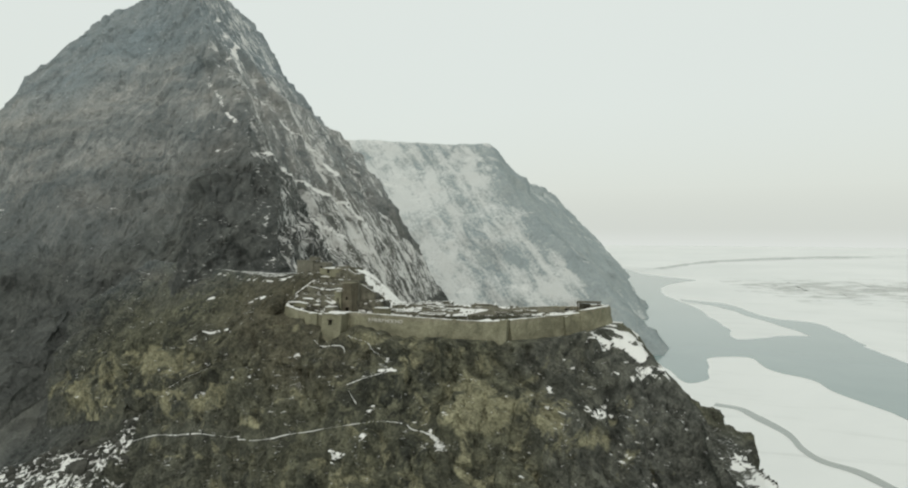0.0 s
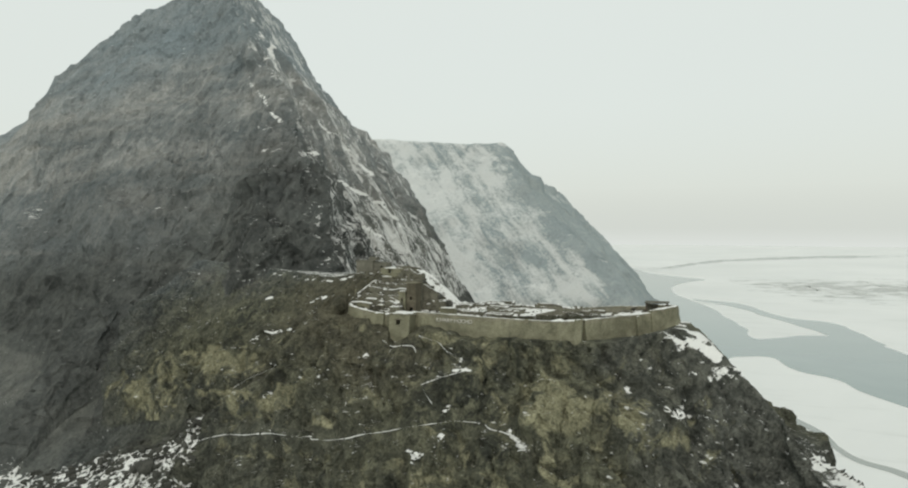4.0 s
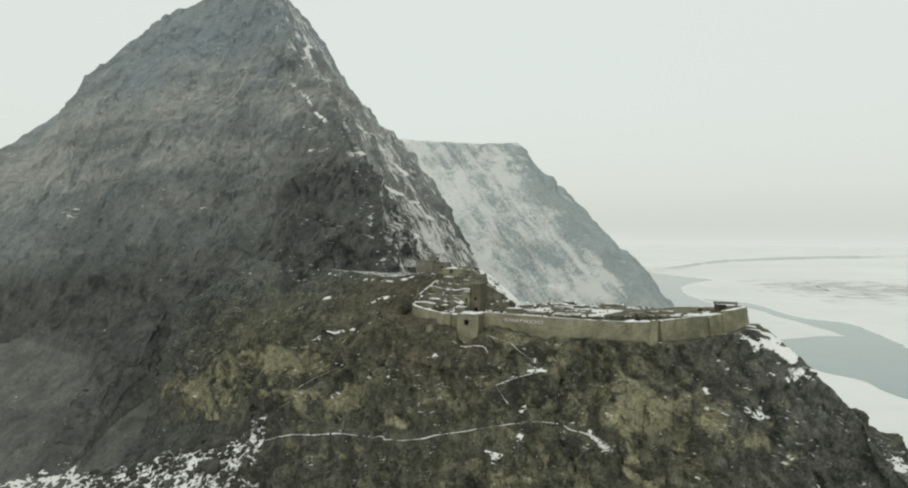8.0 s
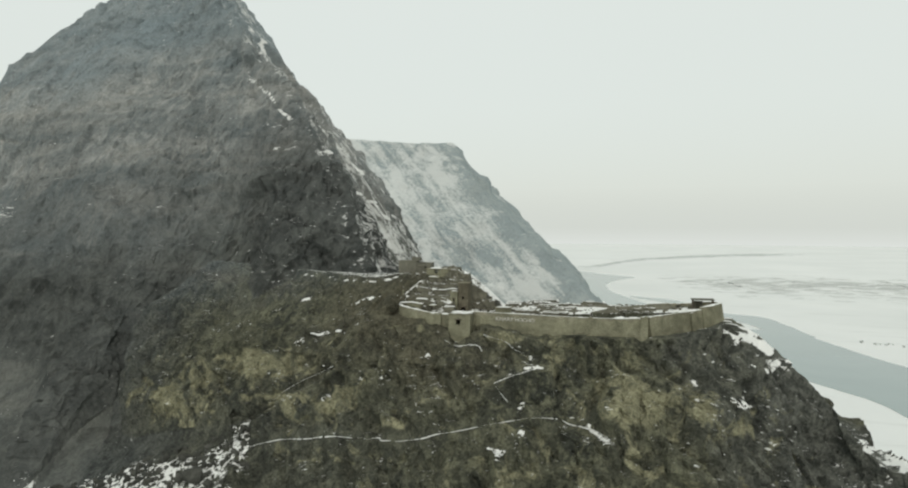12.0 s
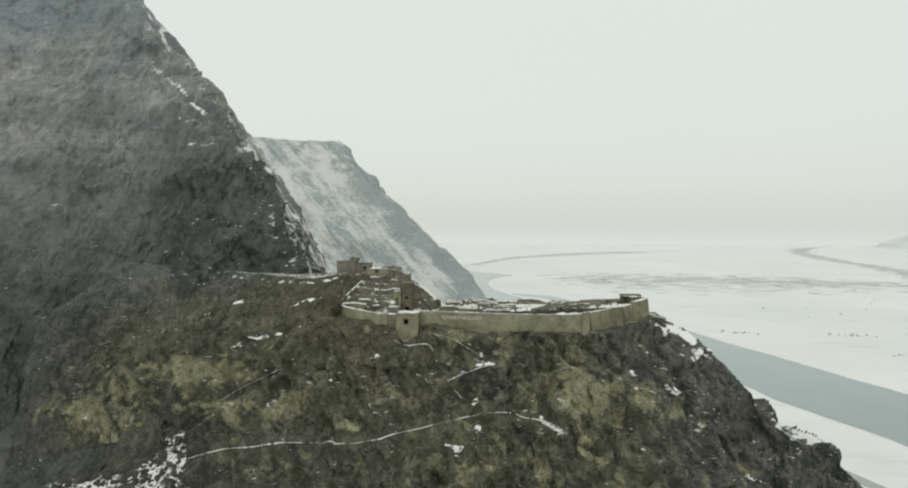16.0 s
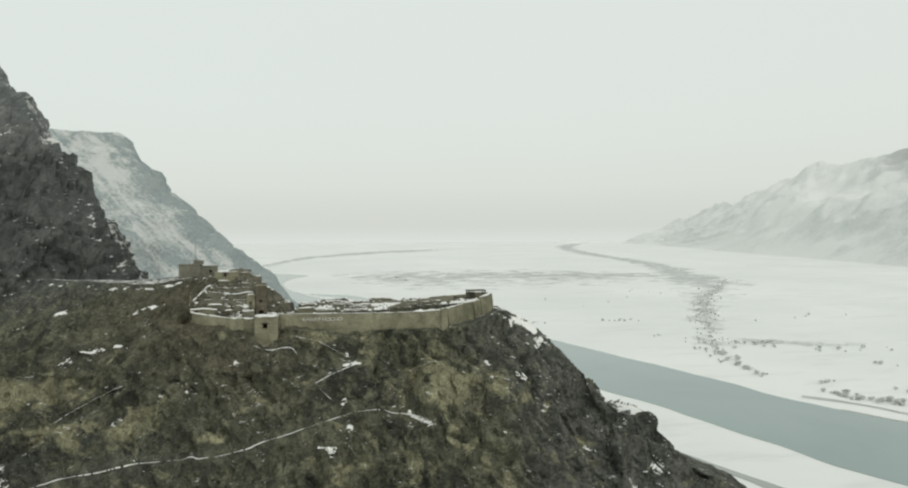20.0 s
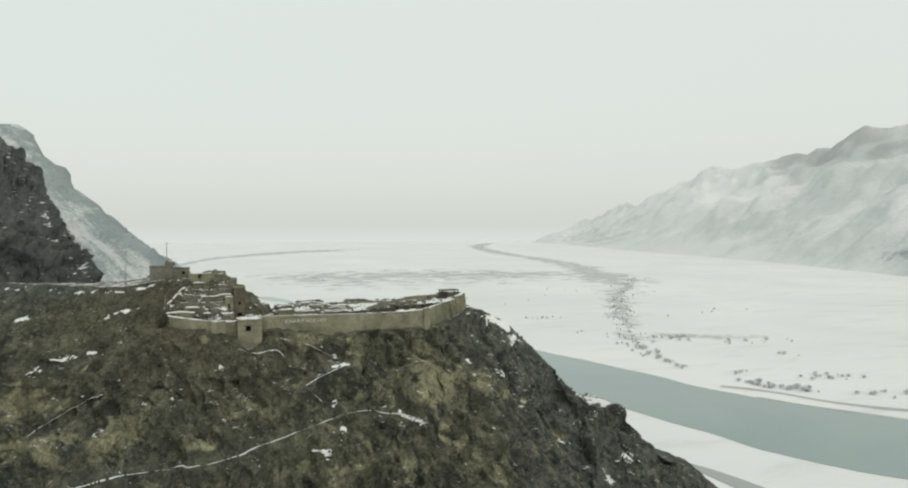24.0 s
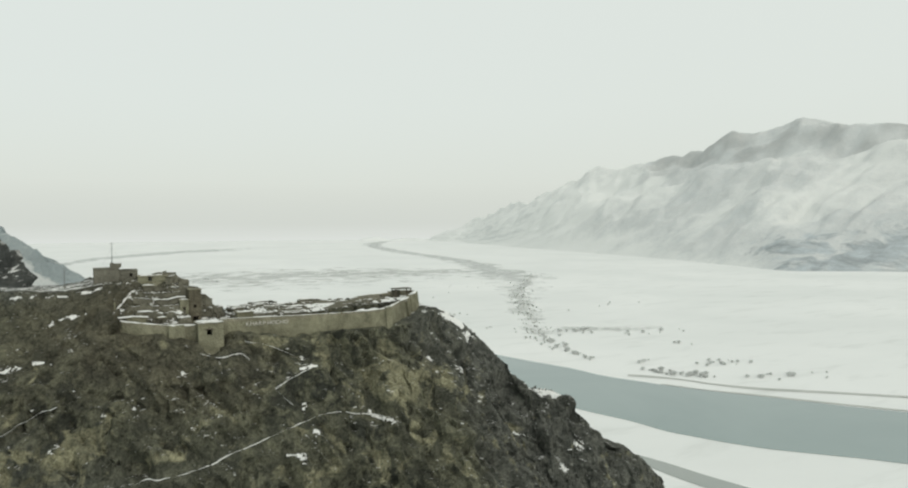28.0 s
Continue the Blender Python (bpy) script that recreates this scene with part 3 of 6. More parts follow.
lump_high += 2.6 * (ledge - np.floor(ledge)) * np.clip(0.5 + fractal(V, 70, 2, 29), 0, 1)
lump_high *= 1 - 0.45 * np.clip((N[:, 0] - 0.30) / 0.35, 0, 1)
crag = np.clip((150 - Z) / 40, 0, 1) * np.clip((X + 120) / 30, 0, 1) * np.clip((62 - across(X, Y)) / 30, 0, 1)
foot_rock = np.clip((142 - Z + 12 * wob) / 45, 0, 1) * np.clip((X + 230) / 30, 0, 1)
lump_high += 2.6 * lee * furrow
# A gully that falls across the mountain's front.
k = np.clip(((V[:, 0] + 104) * -13 + (V[:, 2] - 121) * -45) / (13**2 + 45**2), 0, 1)
lump_high -= 6.0 * np.exp(-(((V[:, 0] + 104 + 13 * k + 4 * wob) / 4.5) ** 2 + ((V[:, 2] - 121 + 45 * k) / 6) ** 2)) * (V[:, 1] < 215)
lump_high += np.maximum(crag, 0.35 * foot_rock) * (2.6 * blocks(V, 10, 37, (1, 1, 0.7)) + 1.6 * blocks(V, 4, 39))
for bx, bz_, br, bo in BULGES:
    lump = lump + bo / 0.75 * np.exp(-1.4 * ((V[:, 0] - bx) ** 2 + (V[:, 2] - bz_) ** 2) / br**2) * (Y < 156)
for ax, az, ex, ez, cw, cd in CLEFTS:
    k = np.clip(((V[:, 0] - ax) * (ex - ax) + (V[:, 2] - az) * (ez - az)) / ((ex - ax) ** 2 + (ez - az) ** 2), 0, 1)
    off = np.hypot(V[:, 0] - ax - k * (ex - ax) + 1.2 * wob2, V[:, 2] - az - k * (ez - az) + 0.8 * wob)
    lump = lump - cd / 0.75 * np.exp(-((off / cw) ** 2)) * (Y < 156)
# The footpath is cut into the face, which is smoother along it.
PATHS = [[(-63, 45.4), (-55, 48.0), (-49, 49.0), (-43, 50.1), (-37, 50.4), (-25.3, 51.2), (-18.2, 53.0), (-13, 54.1), (-8, 55.3), (-3.6, 56.1), (3.1, 56.8), (10, 55.7), (15, 54.7)],
         [(0.6, 65.6), (-3.5, 64.4), (-7.8, 62.7)], [(-7.9, 62.5), (-6.6, 61.2), (-4.8, 59.4)]]
for line in PATHS:
    for (ax, az), (ex, ez) in zip(line[:-1], line[1:]):
        k = np.clip(((V[:, 0] - ax) * (ex - ax) + (V[:, 2] - az) * (ez - az)) / ((ex - ax) ** 2 + (ez - az) ** 2), 0, 1)
        off = np.hypot(V[:, 0] - ax - k * (ex - ax), V[:, 2] - az - k * (ez - az))
        lump = np.where(Y < 156, lump * (1 - 0.75 * np.exp(-((off / 1.8) ** 2))), lump)
shared = np.clip(0.5 + (zb - za) / 9, 0, 1)
lump = np.where(zc > np.maximum(za, zb), lump, lump_high * shared + lump * (1 - shared))
V = V + N * (lump * amp)[:, None] * 0.75
low = V[:, 2] < -14
V[low, 2] = -14
tan = np.zeros(len(V))
for px, pz, rx, rz, s in PALE:
    tan = np.maximum(tan, 0.7 * s * np.exp(-(((V[:, 0] - px) / rx) ** 2 + ((V[:, 2] - pz) / rz) ** 2)))
tan = np.where(V[:, 1] < 156, tan, -0.1)
tan = np.where(big | scree, -0.6, tan)
snow = 0.0 * X
lace = np.clip((143.8 + 0.115 * (X + 73.7) - Y + 1.6 * wob + 2.2 * fractal(V, 4, 3, 70)) / 2.5, 0, 1) * np.clip((-57.5 - 0.83 * (Y - 132) - X + 1.2 * wob2) / 1.5, 0, 1)
rubble = (zc > np.maximum(za, zb) - 2.5) & (X < -50)
snow += np.where(rubble, -0.30 + lace * (1.12 - 1.5 * np.abs(fractal(V, 1.1, 3, 68)) + 0.35 * fractal(V, 5.0, 2, 72)), 0.0)
# The mountain's right flank lies in the wind's lee and holds more snow.
# It gathers in long hollows down the fall line: place across it, half width, amount, heights between which it lies.
HOLLOWS = [(51, 4.5, 0.85, 84, 165), (122, 12, 0.75, 105, 225), (86, 6, 0.55, 80, 150), (104, 5, 0.5, 80, 140), (70, 5, 0.5, 80, 125), (33, 5, 0.65, 86, 122), (18, 4, 0.6, 84, 110), (140, 8, 0.6, 80, 118)]
along = across(X, Y) + 7 * fractal(V, 45, 3, 77) + 2.5 * fractal(V, 9, 2, 78)
drift = 0.0 * X
for place, wide, amount, low_z, top_z in HOLLOWS:
    drift = drift + amount * np.exp(-(((along - place) / wide) ** 2)) * np.clip((Z - low_z) / 12, 0, 1) * np.clip((top_z - Z) / 12, 0, 1)
flank = lee * np.maximum(0.05, 0.44 + 0.6 * drift - 0.25 * furrow + 0.5 * np.clip((116 - Z) / 25, 0, 1) * np.clip((across(X, Y) - 25) / 25, 0, 1)) * (big & (X > -180) & (Z > 55) & ((X > -108) | (Z > 112)))
flank = np.where(~big & (Y > 181) & (X < -15) & (X > -70), 0.95 - 0.25 * furrow, flank)
ridge_line = np.abs(84 + 1.536 * (Y - 180) + 0.0465 * (X + 126) - (90 - 1.609 * (X + 59) - 0.445 * (Y - 184)))
snow += np.where(big & (Z > 78) & ~scree, -0.04 - 0.10 * crag + 0.14 * fractal(V, 30, 3, 73) + 0.06 * np.clip((X + 125) / 20, 0, 1) + 0.22 * fractal(V, 1.9, 2, 74), 0.0)
snow -= 0.3 * (rubble & (Y > 146))
snow -= 0.35 * (big & (Z < 78) & (X < -90) & ~rubble)
snow += np.where(big & (ridge_line < 9), 0.05 * (1 - ridge_line / 9), 0.0)
# Long thin drifts: on the flank as (way north, height), about the ridge as (place along, height).
FLANK_LINES = [[(267, 189.5), (259, 180), (253, 171), (248, 156), (251, 143), (259, 134.5), (272, 128), (280, 119)], [(205, 119), (222, 117.5), (250, 115), (263, 109), (273, 105.5), (282, 99), (300, 94)],
               [(262, 190), (246, 167), (238, 153)], [(238, 108), (252, 98), (262, 90)]]
RIDGE_LINES = [[(-118, 152), (-114.6, 148.7), (-99.7, 138.2), (-91.5, 131)], [(-87.5, 124.3), (-82.5, 120.8)], [(-92, 120.6), (-79.7, 119.3), (-76, 118.4)], [(-63.4, 101.5), (-60, 95)], [(-66, 96.6), (-61, 93.5), (-56.5, 90.5)],
               [(-55.5, 88.6), (-51.5, 84.5), (-49, 82)]]
crooked = 1.6 * fractal(V, 11, 3, 79)
for lines, coord in ((FLANK_LINES, V[:, 1]), (RIDGE_LINES, V[:, 0])):
    for line in lines:
        near_line = np.full(len(V), 99.0)
        for (ay, az), (ey, ez) in zip(line[:-1], line[1:]):
            k = np.clip(((coord - ay) * (ey - ay) + (V[:, 2] - az) * (ez - az)) / ((ey - ay) ** 2 + (ez - az) ** 2), 0, 1)
            near_line = np.minimum(near_line, np.hypot(coord - ay - k * (ey - ay), V[:, 2] - az - k * (ez - az) + 0.5 * crooked))
        side = (lee > 0.1) if lines is FLANK_LINES else (Y < 228)
        level_run = abs(line[0][1] - line[-1][1]) < 3
        snow += np.where(big & side, (1.25 if lines is FLANK_LINES else 0.6 if level_run else 1.05 if line[0][1] > 110 else 0.62) * np.exp(-((near_line / (1.1 if lines is FLANK_LINES else 0.6)) ** 2)), 0.0)
rim_dist = outside(FOOTING, X, Y)
yard = (rim_dist < 0.01) & (X > -24)
snow += 0.04 * (rim_dist < 0.01) + np.where(yard, 0.50 + 0.30 * fractal(V, 3.0, 3, 64), 0.0)
snow -= 0.35 * ((rim_dist > 0) & (rim_dist < 6) & (Y < 162) & (X < 36))
snow += np.where((V[:, 0] > 38) & (V[:, 1] > 150), -0.08 + 0.22 * fractal(V, 8.0, 2, 66), -0.06)
for px, pz, rx, rz in ((42.3, 71.4, 6.4, 1.9), (50.6, 65.0, 5.0, 1.4), (47, 68.5, 1.5, 0.8), (68.5, 50.0, 3.6, 0.6), (45.5, 69.6, 3.0, 0.7)):
    snow += np.where(Y > 140, 1.0 * np.clip(1.15 - np.hypot((X - px) / rx, (Z - pz) / rz) + 1.0 * fractal(V * np.array([0.6, 1, 2.2]), 2.6, 3, 67), 0, 0.8), 0.0)
snow += np.where((X < -10) & (X > -34) & (Y > 155) & (Y < 169) & ~big, 0.20 + 0.35 * fractal(V, 1.8, 3, 65), 0.0)
top_gap = curve(CREST, X) - Z
snow += np.where((X < -36) & (X > -80) & ~big & (top_gap < 0.4) & (Y < 178), 0.10, 0.0)
# Old snow left on ledges: place along the cliff, height, half length, half height, slant.
PATCHES = [(40.6, 59.5, 2.2, 0.9, -0.15), (43.2, 57.6, 1.9, 0.35, -0.6), (12.4, 55.1, 3.0, 0.6, -0.42), (-1.7, 54.6, 0.9, 0.8, 0.0), (-6.3, 50.9, 1.9, 0.8, -0.1), (38.4, 47.9, 1.1, 0.7, -0.5), (0.2, 65.7, 1.8, 0.4, 0.15),
           (-2.0, 58.7, 0.6, 0.8, 0.4), (-29.6, 47.0, 0.9, 0.8, 0.0), (-53, 69.1, 3.0, 0.5, 0.1), (-47.5, 70.0, 1.6, 0.35, 0.0), (-58, 67, 1.6, 0.4, 0.3), (70, 49.0, 2.6, 0.5, 0.0), (66, 47.6, 1.6, 0.6, -0.3), (70, 38, 3.0, 0.9, 0.2), (64, 34, 0.9, 1.6, -0.6),
           (4.5, 61.5, 0.4, 0.6, 0.2), (-1.4, 67.6, 0.8, 0.6, -0.4), (8, 67.2, 1.2, 0.3, 0.1), (9, 68.4, 1.0, 0.3, 0.0), (46, 52, 0.9, 0.4, -0.4), (51, 47, 1.2, 0.4, -0.5), (57, 41, 1.4, 0.5, -0.4), (29, 66, 0.6, 0.8, -0.7), (31.5, 63, 0.5, 0.6, -0.6),
           (-38, 61.5, 0.8, 0.3, 0.0), (-24, 58, 0.7, 0.4, 0.0), (-45, 57.5, 1.6, 0.35, 0.5), (-48.5, 63, 1.2, 0.4, 0.3), (-62, 76, 1.6, 0.4, 0.2), (-70, 73, 1.3, 0.35, 0.2), (-42, 77.5, 2.6, 0.4, 0.2), (-47, 75.5, 1.6, 0.4, 0.6), (27.5, 69.5, 0.9, 0.6, -0.5),
           (-33, 62, 0.5, 0.3, 0.0), (-24, 66.5, 0.6, 0.4, 0.0), (-30, 68, 0.7, 0.3, 0.0), (-14, 64, 0.4, 0.4, 0.0), (23, 71.6, 0.5, 0.5, -0.4), (34, 60, 3.0, 0.25, 0.0), (20, 52, 0.7, 0.4, -0.5), (-18, 53.5, 0.5, 0.4, 0.0), (36, 52.5, 1.0, 0.3, -0.5),
           (-80, 82.4, 2.6, 0.4, 0.0), (-73, 82.1, 2.0, 0.35, 0.0), (-66, 81.9, 3.0, 0.4, 0.0), (-58, 81.4, 2.2, 0.35, 0.0), (-51.5, 81.0, 3.0, 0.45, 0.05), (-45.5, 81.0, 2.6, 0.4, 0.05), (-40, 81.6, 2.2, 0.4, 0.1)]
ragged = 0.75 * fractal(V * np.array([0.7, 1, 1.5]), 1.0, 3, 76)
for px, pz, rx, rz, lean in PATCHES:
    snow += np.where((Y < 180) & ~big, 0.95 * np.clip(1.15 - np.hypot((V[:, 0] - px) / rx, (V[:, 2] - pz - lean * (V[:, 0] - px)) / rz) + ragged, 0, 0.75), 0.0)
dark = 0.55 * np.clip((V[:, 0] - 25.5 + 0.12 * (V[:, 2] - 60) + 5 * wob2) / 7, 0, 1) * np.clip((170 - V[:, 1]) / 6, 0, 1)
dark = dark + 0.3 * np.clip((X - 38) / 10, 0, 1) * np.clip((170 - V[:, 1]) / 6, 0, 1)
# Dark rock in the chasm below the bastion, with its shade painted in.
dark = np.maximum(dark, 0.8 * np.exp(-(((V[:, 0] - 29) / 5) ** 2 + ((V[:, 2] - 68.5) / 3.6) ** 2)) * (Y < 162))
dark = np.where(big, 0.0, np.where(scree, 0.0, dark))
earth = np.where(big | scree, 0.0, np.clip((V[:, 2] - 58 + 5 * wob) / 9, 0, 1) * np.clip((V[:, 0] + 68 + 8 * wob2) / 30, 0, 1) * np.clip((4 - V[:, 0] + 8 * wob) / 22, 0, 1) * (Y < 182))
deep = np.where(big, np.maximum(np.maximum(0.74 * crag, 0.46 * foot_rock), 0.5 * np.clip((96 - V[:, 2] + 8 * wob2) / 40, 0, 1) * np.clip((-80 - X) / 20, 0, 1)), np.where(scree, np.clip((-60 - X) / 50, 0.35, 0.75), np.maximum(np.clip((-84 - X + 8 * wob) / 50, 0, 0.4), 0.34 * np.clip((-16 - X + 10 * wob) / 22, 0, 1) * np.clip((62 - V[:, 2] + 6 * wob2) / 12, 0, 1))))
dash = np.where(big, 0.2 + 0.5 * np.clip((Z - 165) / 15, 0, 1) + 0.6 * np.clip((150 - Z) / 40, 0, 1) * np.clip((X + 92) / 22, 0, 1), np.where(scree, 0.4, 0.30 + 0.3 * np.clip((X - 22) / 12, 0, 1)))
F = grid_faces(len(gx), len(gy))
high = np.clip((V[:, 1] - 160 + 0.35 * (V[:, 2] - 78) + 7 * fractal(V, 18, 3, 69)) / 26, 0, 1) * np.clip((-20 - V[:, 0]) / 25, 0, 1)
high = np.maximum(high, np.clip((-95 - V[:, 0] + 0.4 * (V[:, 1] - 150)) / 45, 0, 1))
# How strongly painted haze pales the mountain's top.
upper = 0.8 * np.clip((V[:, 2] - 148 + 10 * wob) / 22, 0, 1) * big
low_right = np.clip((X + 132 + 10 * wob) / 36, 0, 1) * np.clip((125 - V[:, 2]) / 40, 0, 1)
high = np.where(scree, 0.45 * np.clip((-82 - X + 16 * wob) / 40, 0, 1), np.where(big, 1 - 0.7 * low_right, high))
# Low on the western side the rock lies under the same dark waste as the fan.
waste = np.clip((88 - V[:, 2] + 7 * wob) / 14, 0, 1) * np.clip((-82 - X) / 8, 0, 1) * (big & ~scree)
high = high * (1 - waste) + waste * 0.45 * np.clip((-82 - X + 16 * wob) / 40, 0, 1)
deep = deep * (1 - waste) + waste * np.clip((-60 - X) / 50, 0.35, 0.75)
is_big = big[F].sum(1) >= 2


def sub_mesh(name, keep):
    used = np.unique(F[keep])
    remap = np.full(len(V), -1)
    remap[used] = np.arange(len(used))
    me = mesh_from_arrays(name, V[used], remap[F[keep]])
    point_values(me, "tan", tan[used])
    point_values(me, "snow", snow[used])
    point_values(me, "high", high[used])
    point_values(me, "flank", flank[used])
    point_values(me, "dark", dark[used])
    point_values(me, "deep", deep[used])
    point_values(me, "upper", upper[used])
    point_values(me, "dash", dash[used])
    point_values(me, "earth", earth[used])
    me.shade_flat()
    return me


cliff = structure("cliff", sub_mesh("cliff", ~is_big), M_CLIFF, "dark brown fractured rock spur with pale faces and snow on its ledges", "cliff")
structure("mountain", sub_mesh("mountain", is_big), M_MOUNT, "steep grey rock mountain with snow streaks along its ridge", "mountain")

# The mountain behind, across the bend of the river.
fx = spaced((-620, 60, 5.0),)
fy = spaced((480, 700, 4.0), (700, 1000, 6.0), (1000, 1900, 25))
FX, FY = (a.ravel() for a in np.meshgrid(fx, fy))
fp = np.stack([FX, FY, 0 * FX], 1)
FXw, FYw = FX + 14 * fractal(fp, 120, 3, 71), FY + 12 * fractal(fp, 120, 3, 75)
foot = -8 - 0.155 * (FYw - 690)
f_right = 1.08 * (foot - FXw)
f_front = 188 - 0.85 * (735 - FYw) - 0.10 * (FXw + 172)
f_top = 191 - 0.085 * (FXw + 172) - 0.03 * (FYw - 735)
FZ = np.minimum(np.minimum(f_right, f_front), f_top)
FV = np.stack([FX, FY, FZ], 1)
FN = surface_normals(FV, len(fx), len(fy))
FV = FV + FN * (7 * fractal(FV, 60, 3, 81) + 9 * blocks(FV, 32, 83, (1, 1, 0.6)) + 4 * blocks(FV, 13, 85))[:, None] * np.clip((0.97 - FN[:, 2]) / 0.25, 0.15, 1)[:, None] * 0.7
FV[:, 2] = np.maximum(FV[:, 2], -14)
far_me = mesh_from_arrays("far_mountain", FV, grid_faces(len(fx), len(fy)))
point_values(far_me, "tan", 0 * FX - 0.3)
f_side = np.clip((foot - FX - FV[:, 2] / 1.08 + 14 + 26 * fractal(FV, 80, 3, 88)) / 45, 0, 1)
shelf = np.abs((FV[:, 2] / 13 + 0.8 * fractal(FV, 70, 2, 86)) % 1 - 0.5) * np.clip((FV[:, 2] - 135) / 20, 0, 1) * np.clip((190 - FV[:, 2]) / 20, 0, 1)
point_values(far_me, "flank", 0.42 + 1.05 * f_side + 0.35 * fractal(FV, 60, 3, 89) + 1.3 * shelf * (f_side < 0.95))
point_values(far_me, "snow", -0.05 + 0.10 * f_side + 0.16 * fractal(FV, 24, 3, 90) + 0.12 * np.clip((FV[:, 2] - 165) / 25, 0, 1))
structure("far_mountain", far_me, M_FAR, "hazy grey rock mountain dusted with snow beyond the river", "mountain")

# The long range on the far side of the plain: plan bearing, distance of the foot, of the crest, height of the crest.
RANGE = [(22, 4450, 4700, 8), (27.6, 4400, 4700, 20), (30, 3900, 4500, 95), (34, 3100, 3900, 200), (37, 2700, 3500, 300), (40, 2400, 3300, 355), (44.6, 2080, 3100, 398), (48, 1850, 3000, 428),
         (52, 1620, 2900, 482), (56, 1480, 2850, 492), (58, 1500, 2800, 478), (63, 1550, 2700, 470), (80, 1600, 2500, 500), (120, 1600, 2400, 500)]
ra = np.concatenate([np.linspace(22, 62, 420), np.linspace(62.5, 120, 80)])
rv = np.concatenate([np.linspace(0, 1, 80), np.linspace(1.03, 1.6, 10)])
A_, V_ = (a.ravel() for a in np.meshgrid(ra, rv))
d0, d1, hz = (curve([(r[0], r[k]) for r in RANGE], A_) for k in (1, 2, 3))
dist = d0 + (d1 - d0) * V_
RP = np.stack([dist * np.sin(np.radians(A_)), dist * np.cos(np.radians(A_)), 0 * A_], 1)
prof = np.where(V_ < 1, V_**1.05, 1 - 0.9 * (V_ - 1))
spur = 1 - np.abs(fractal(RP, 420, 4, 91))
# Gullies that run slantwise down the slope.
slant = np.stack([A_ * 42 - 620 * V_, 160 * V_, 0 * A_], 1)
gully = 1 - 2 * np.abs(fractal(slant, 120, 4, 93))
RP[:, 2] = -6 + hz * prof * (0.84 + 0.20 * spur * np.clip(V_ * 2, 0, 1)) + (20 * fractal(RP, 150, 4, 95) + 17 * gully * np.clip(1.25 - V_, 0.3, 1)) * np.clip(V_ * 3, 0, 1)
r_me = mesh_from_arrays("snowy_range", RP, grid_faces(len(ra), len(rv)))
# Bluish shade on the bare foot slope, painted through the tan colour.
shaded_foot = np.clip((A_ - 50 + 2 * fractal(RP, 200, 3, 98)) / 7, 0, 1) * np.clip((0.36 - V_ + 0.05 * fractal(RP, 120, 3, 94)) / 0.22, 0, 1)
point_values(r_me, "tan", 0.70 * shaded_foot - 0.3)
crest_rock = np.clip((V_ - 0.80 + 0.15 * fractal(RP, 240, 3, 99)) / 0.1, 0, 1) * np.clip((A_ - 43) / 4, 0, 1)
# Extra snow on the left and along the foot paints the fade into haze.
point_values(r_me, "snow", 0.28 * fractal(RP, 300, 3, 97) - 0.24 * gully + 0.45 * np.clip((46 - A_) / 10, 0, 1) - 0.10 * np.clip((A_ - 44) / 6, 0, 1) - 0.75 * crest_rock - 1.0 * shaded_foot + 0.5 * np.clip((0.22 - V_) / 0.22, 0, 1) * np.clip((52 - A_) / 6, 0, 1))
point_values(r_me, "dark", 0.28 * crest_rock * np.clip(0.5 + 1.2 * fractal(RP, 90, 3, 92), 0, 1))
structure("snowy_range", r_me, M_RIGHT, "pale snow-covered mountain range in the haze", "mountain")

# ---- the plain ----
rr = np.concatenate([np.linspace(0, 500, 40), np.geomspace(520, 4900, 60)])
aa = np.radians(np.linspace(0, 360, 145))
R_, T_ = (a.ravel() for a in np.meshgrid(rr, aa))
PV = np.stack([R_ * np.sin(T_), 100 + R_ * np.cos(T_), 0 * R_], 1)
PV[:, 2] = -0.10 + 0.03 * fractal(PV, 120, 3, 101)
ground = structure("ground", mesh_from_arrays("ground", PV, grid_faces(len(rr), len(aa))), M_PLAIN, "flat snow-covered valley floor", "ground")


def smooth_line(points, n=12):
    p = np.array(points, float)
    s = np.r_[0, np.cumsum(np.linalg.norm(np.diff(p, axis=0), axis=1))]
    u = np.concatenate([np.linspace(a, b, n, endpoint=False) for a, b in zip(s[:-1], s[1:])] + [[s[-1]]])
    return np.stack([curve(np.stack([s, p[:, 0]], 1), u), curve(np.stack([s, p[:, 1]], 1), u)], 1)


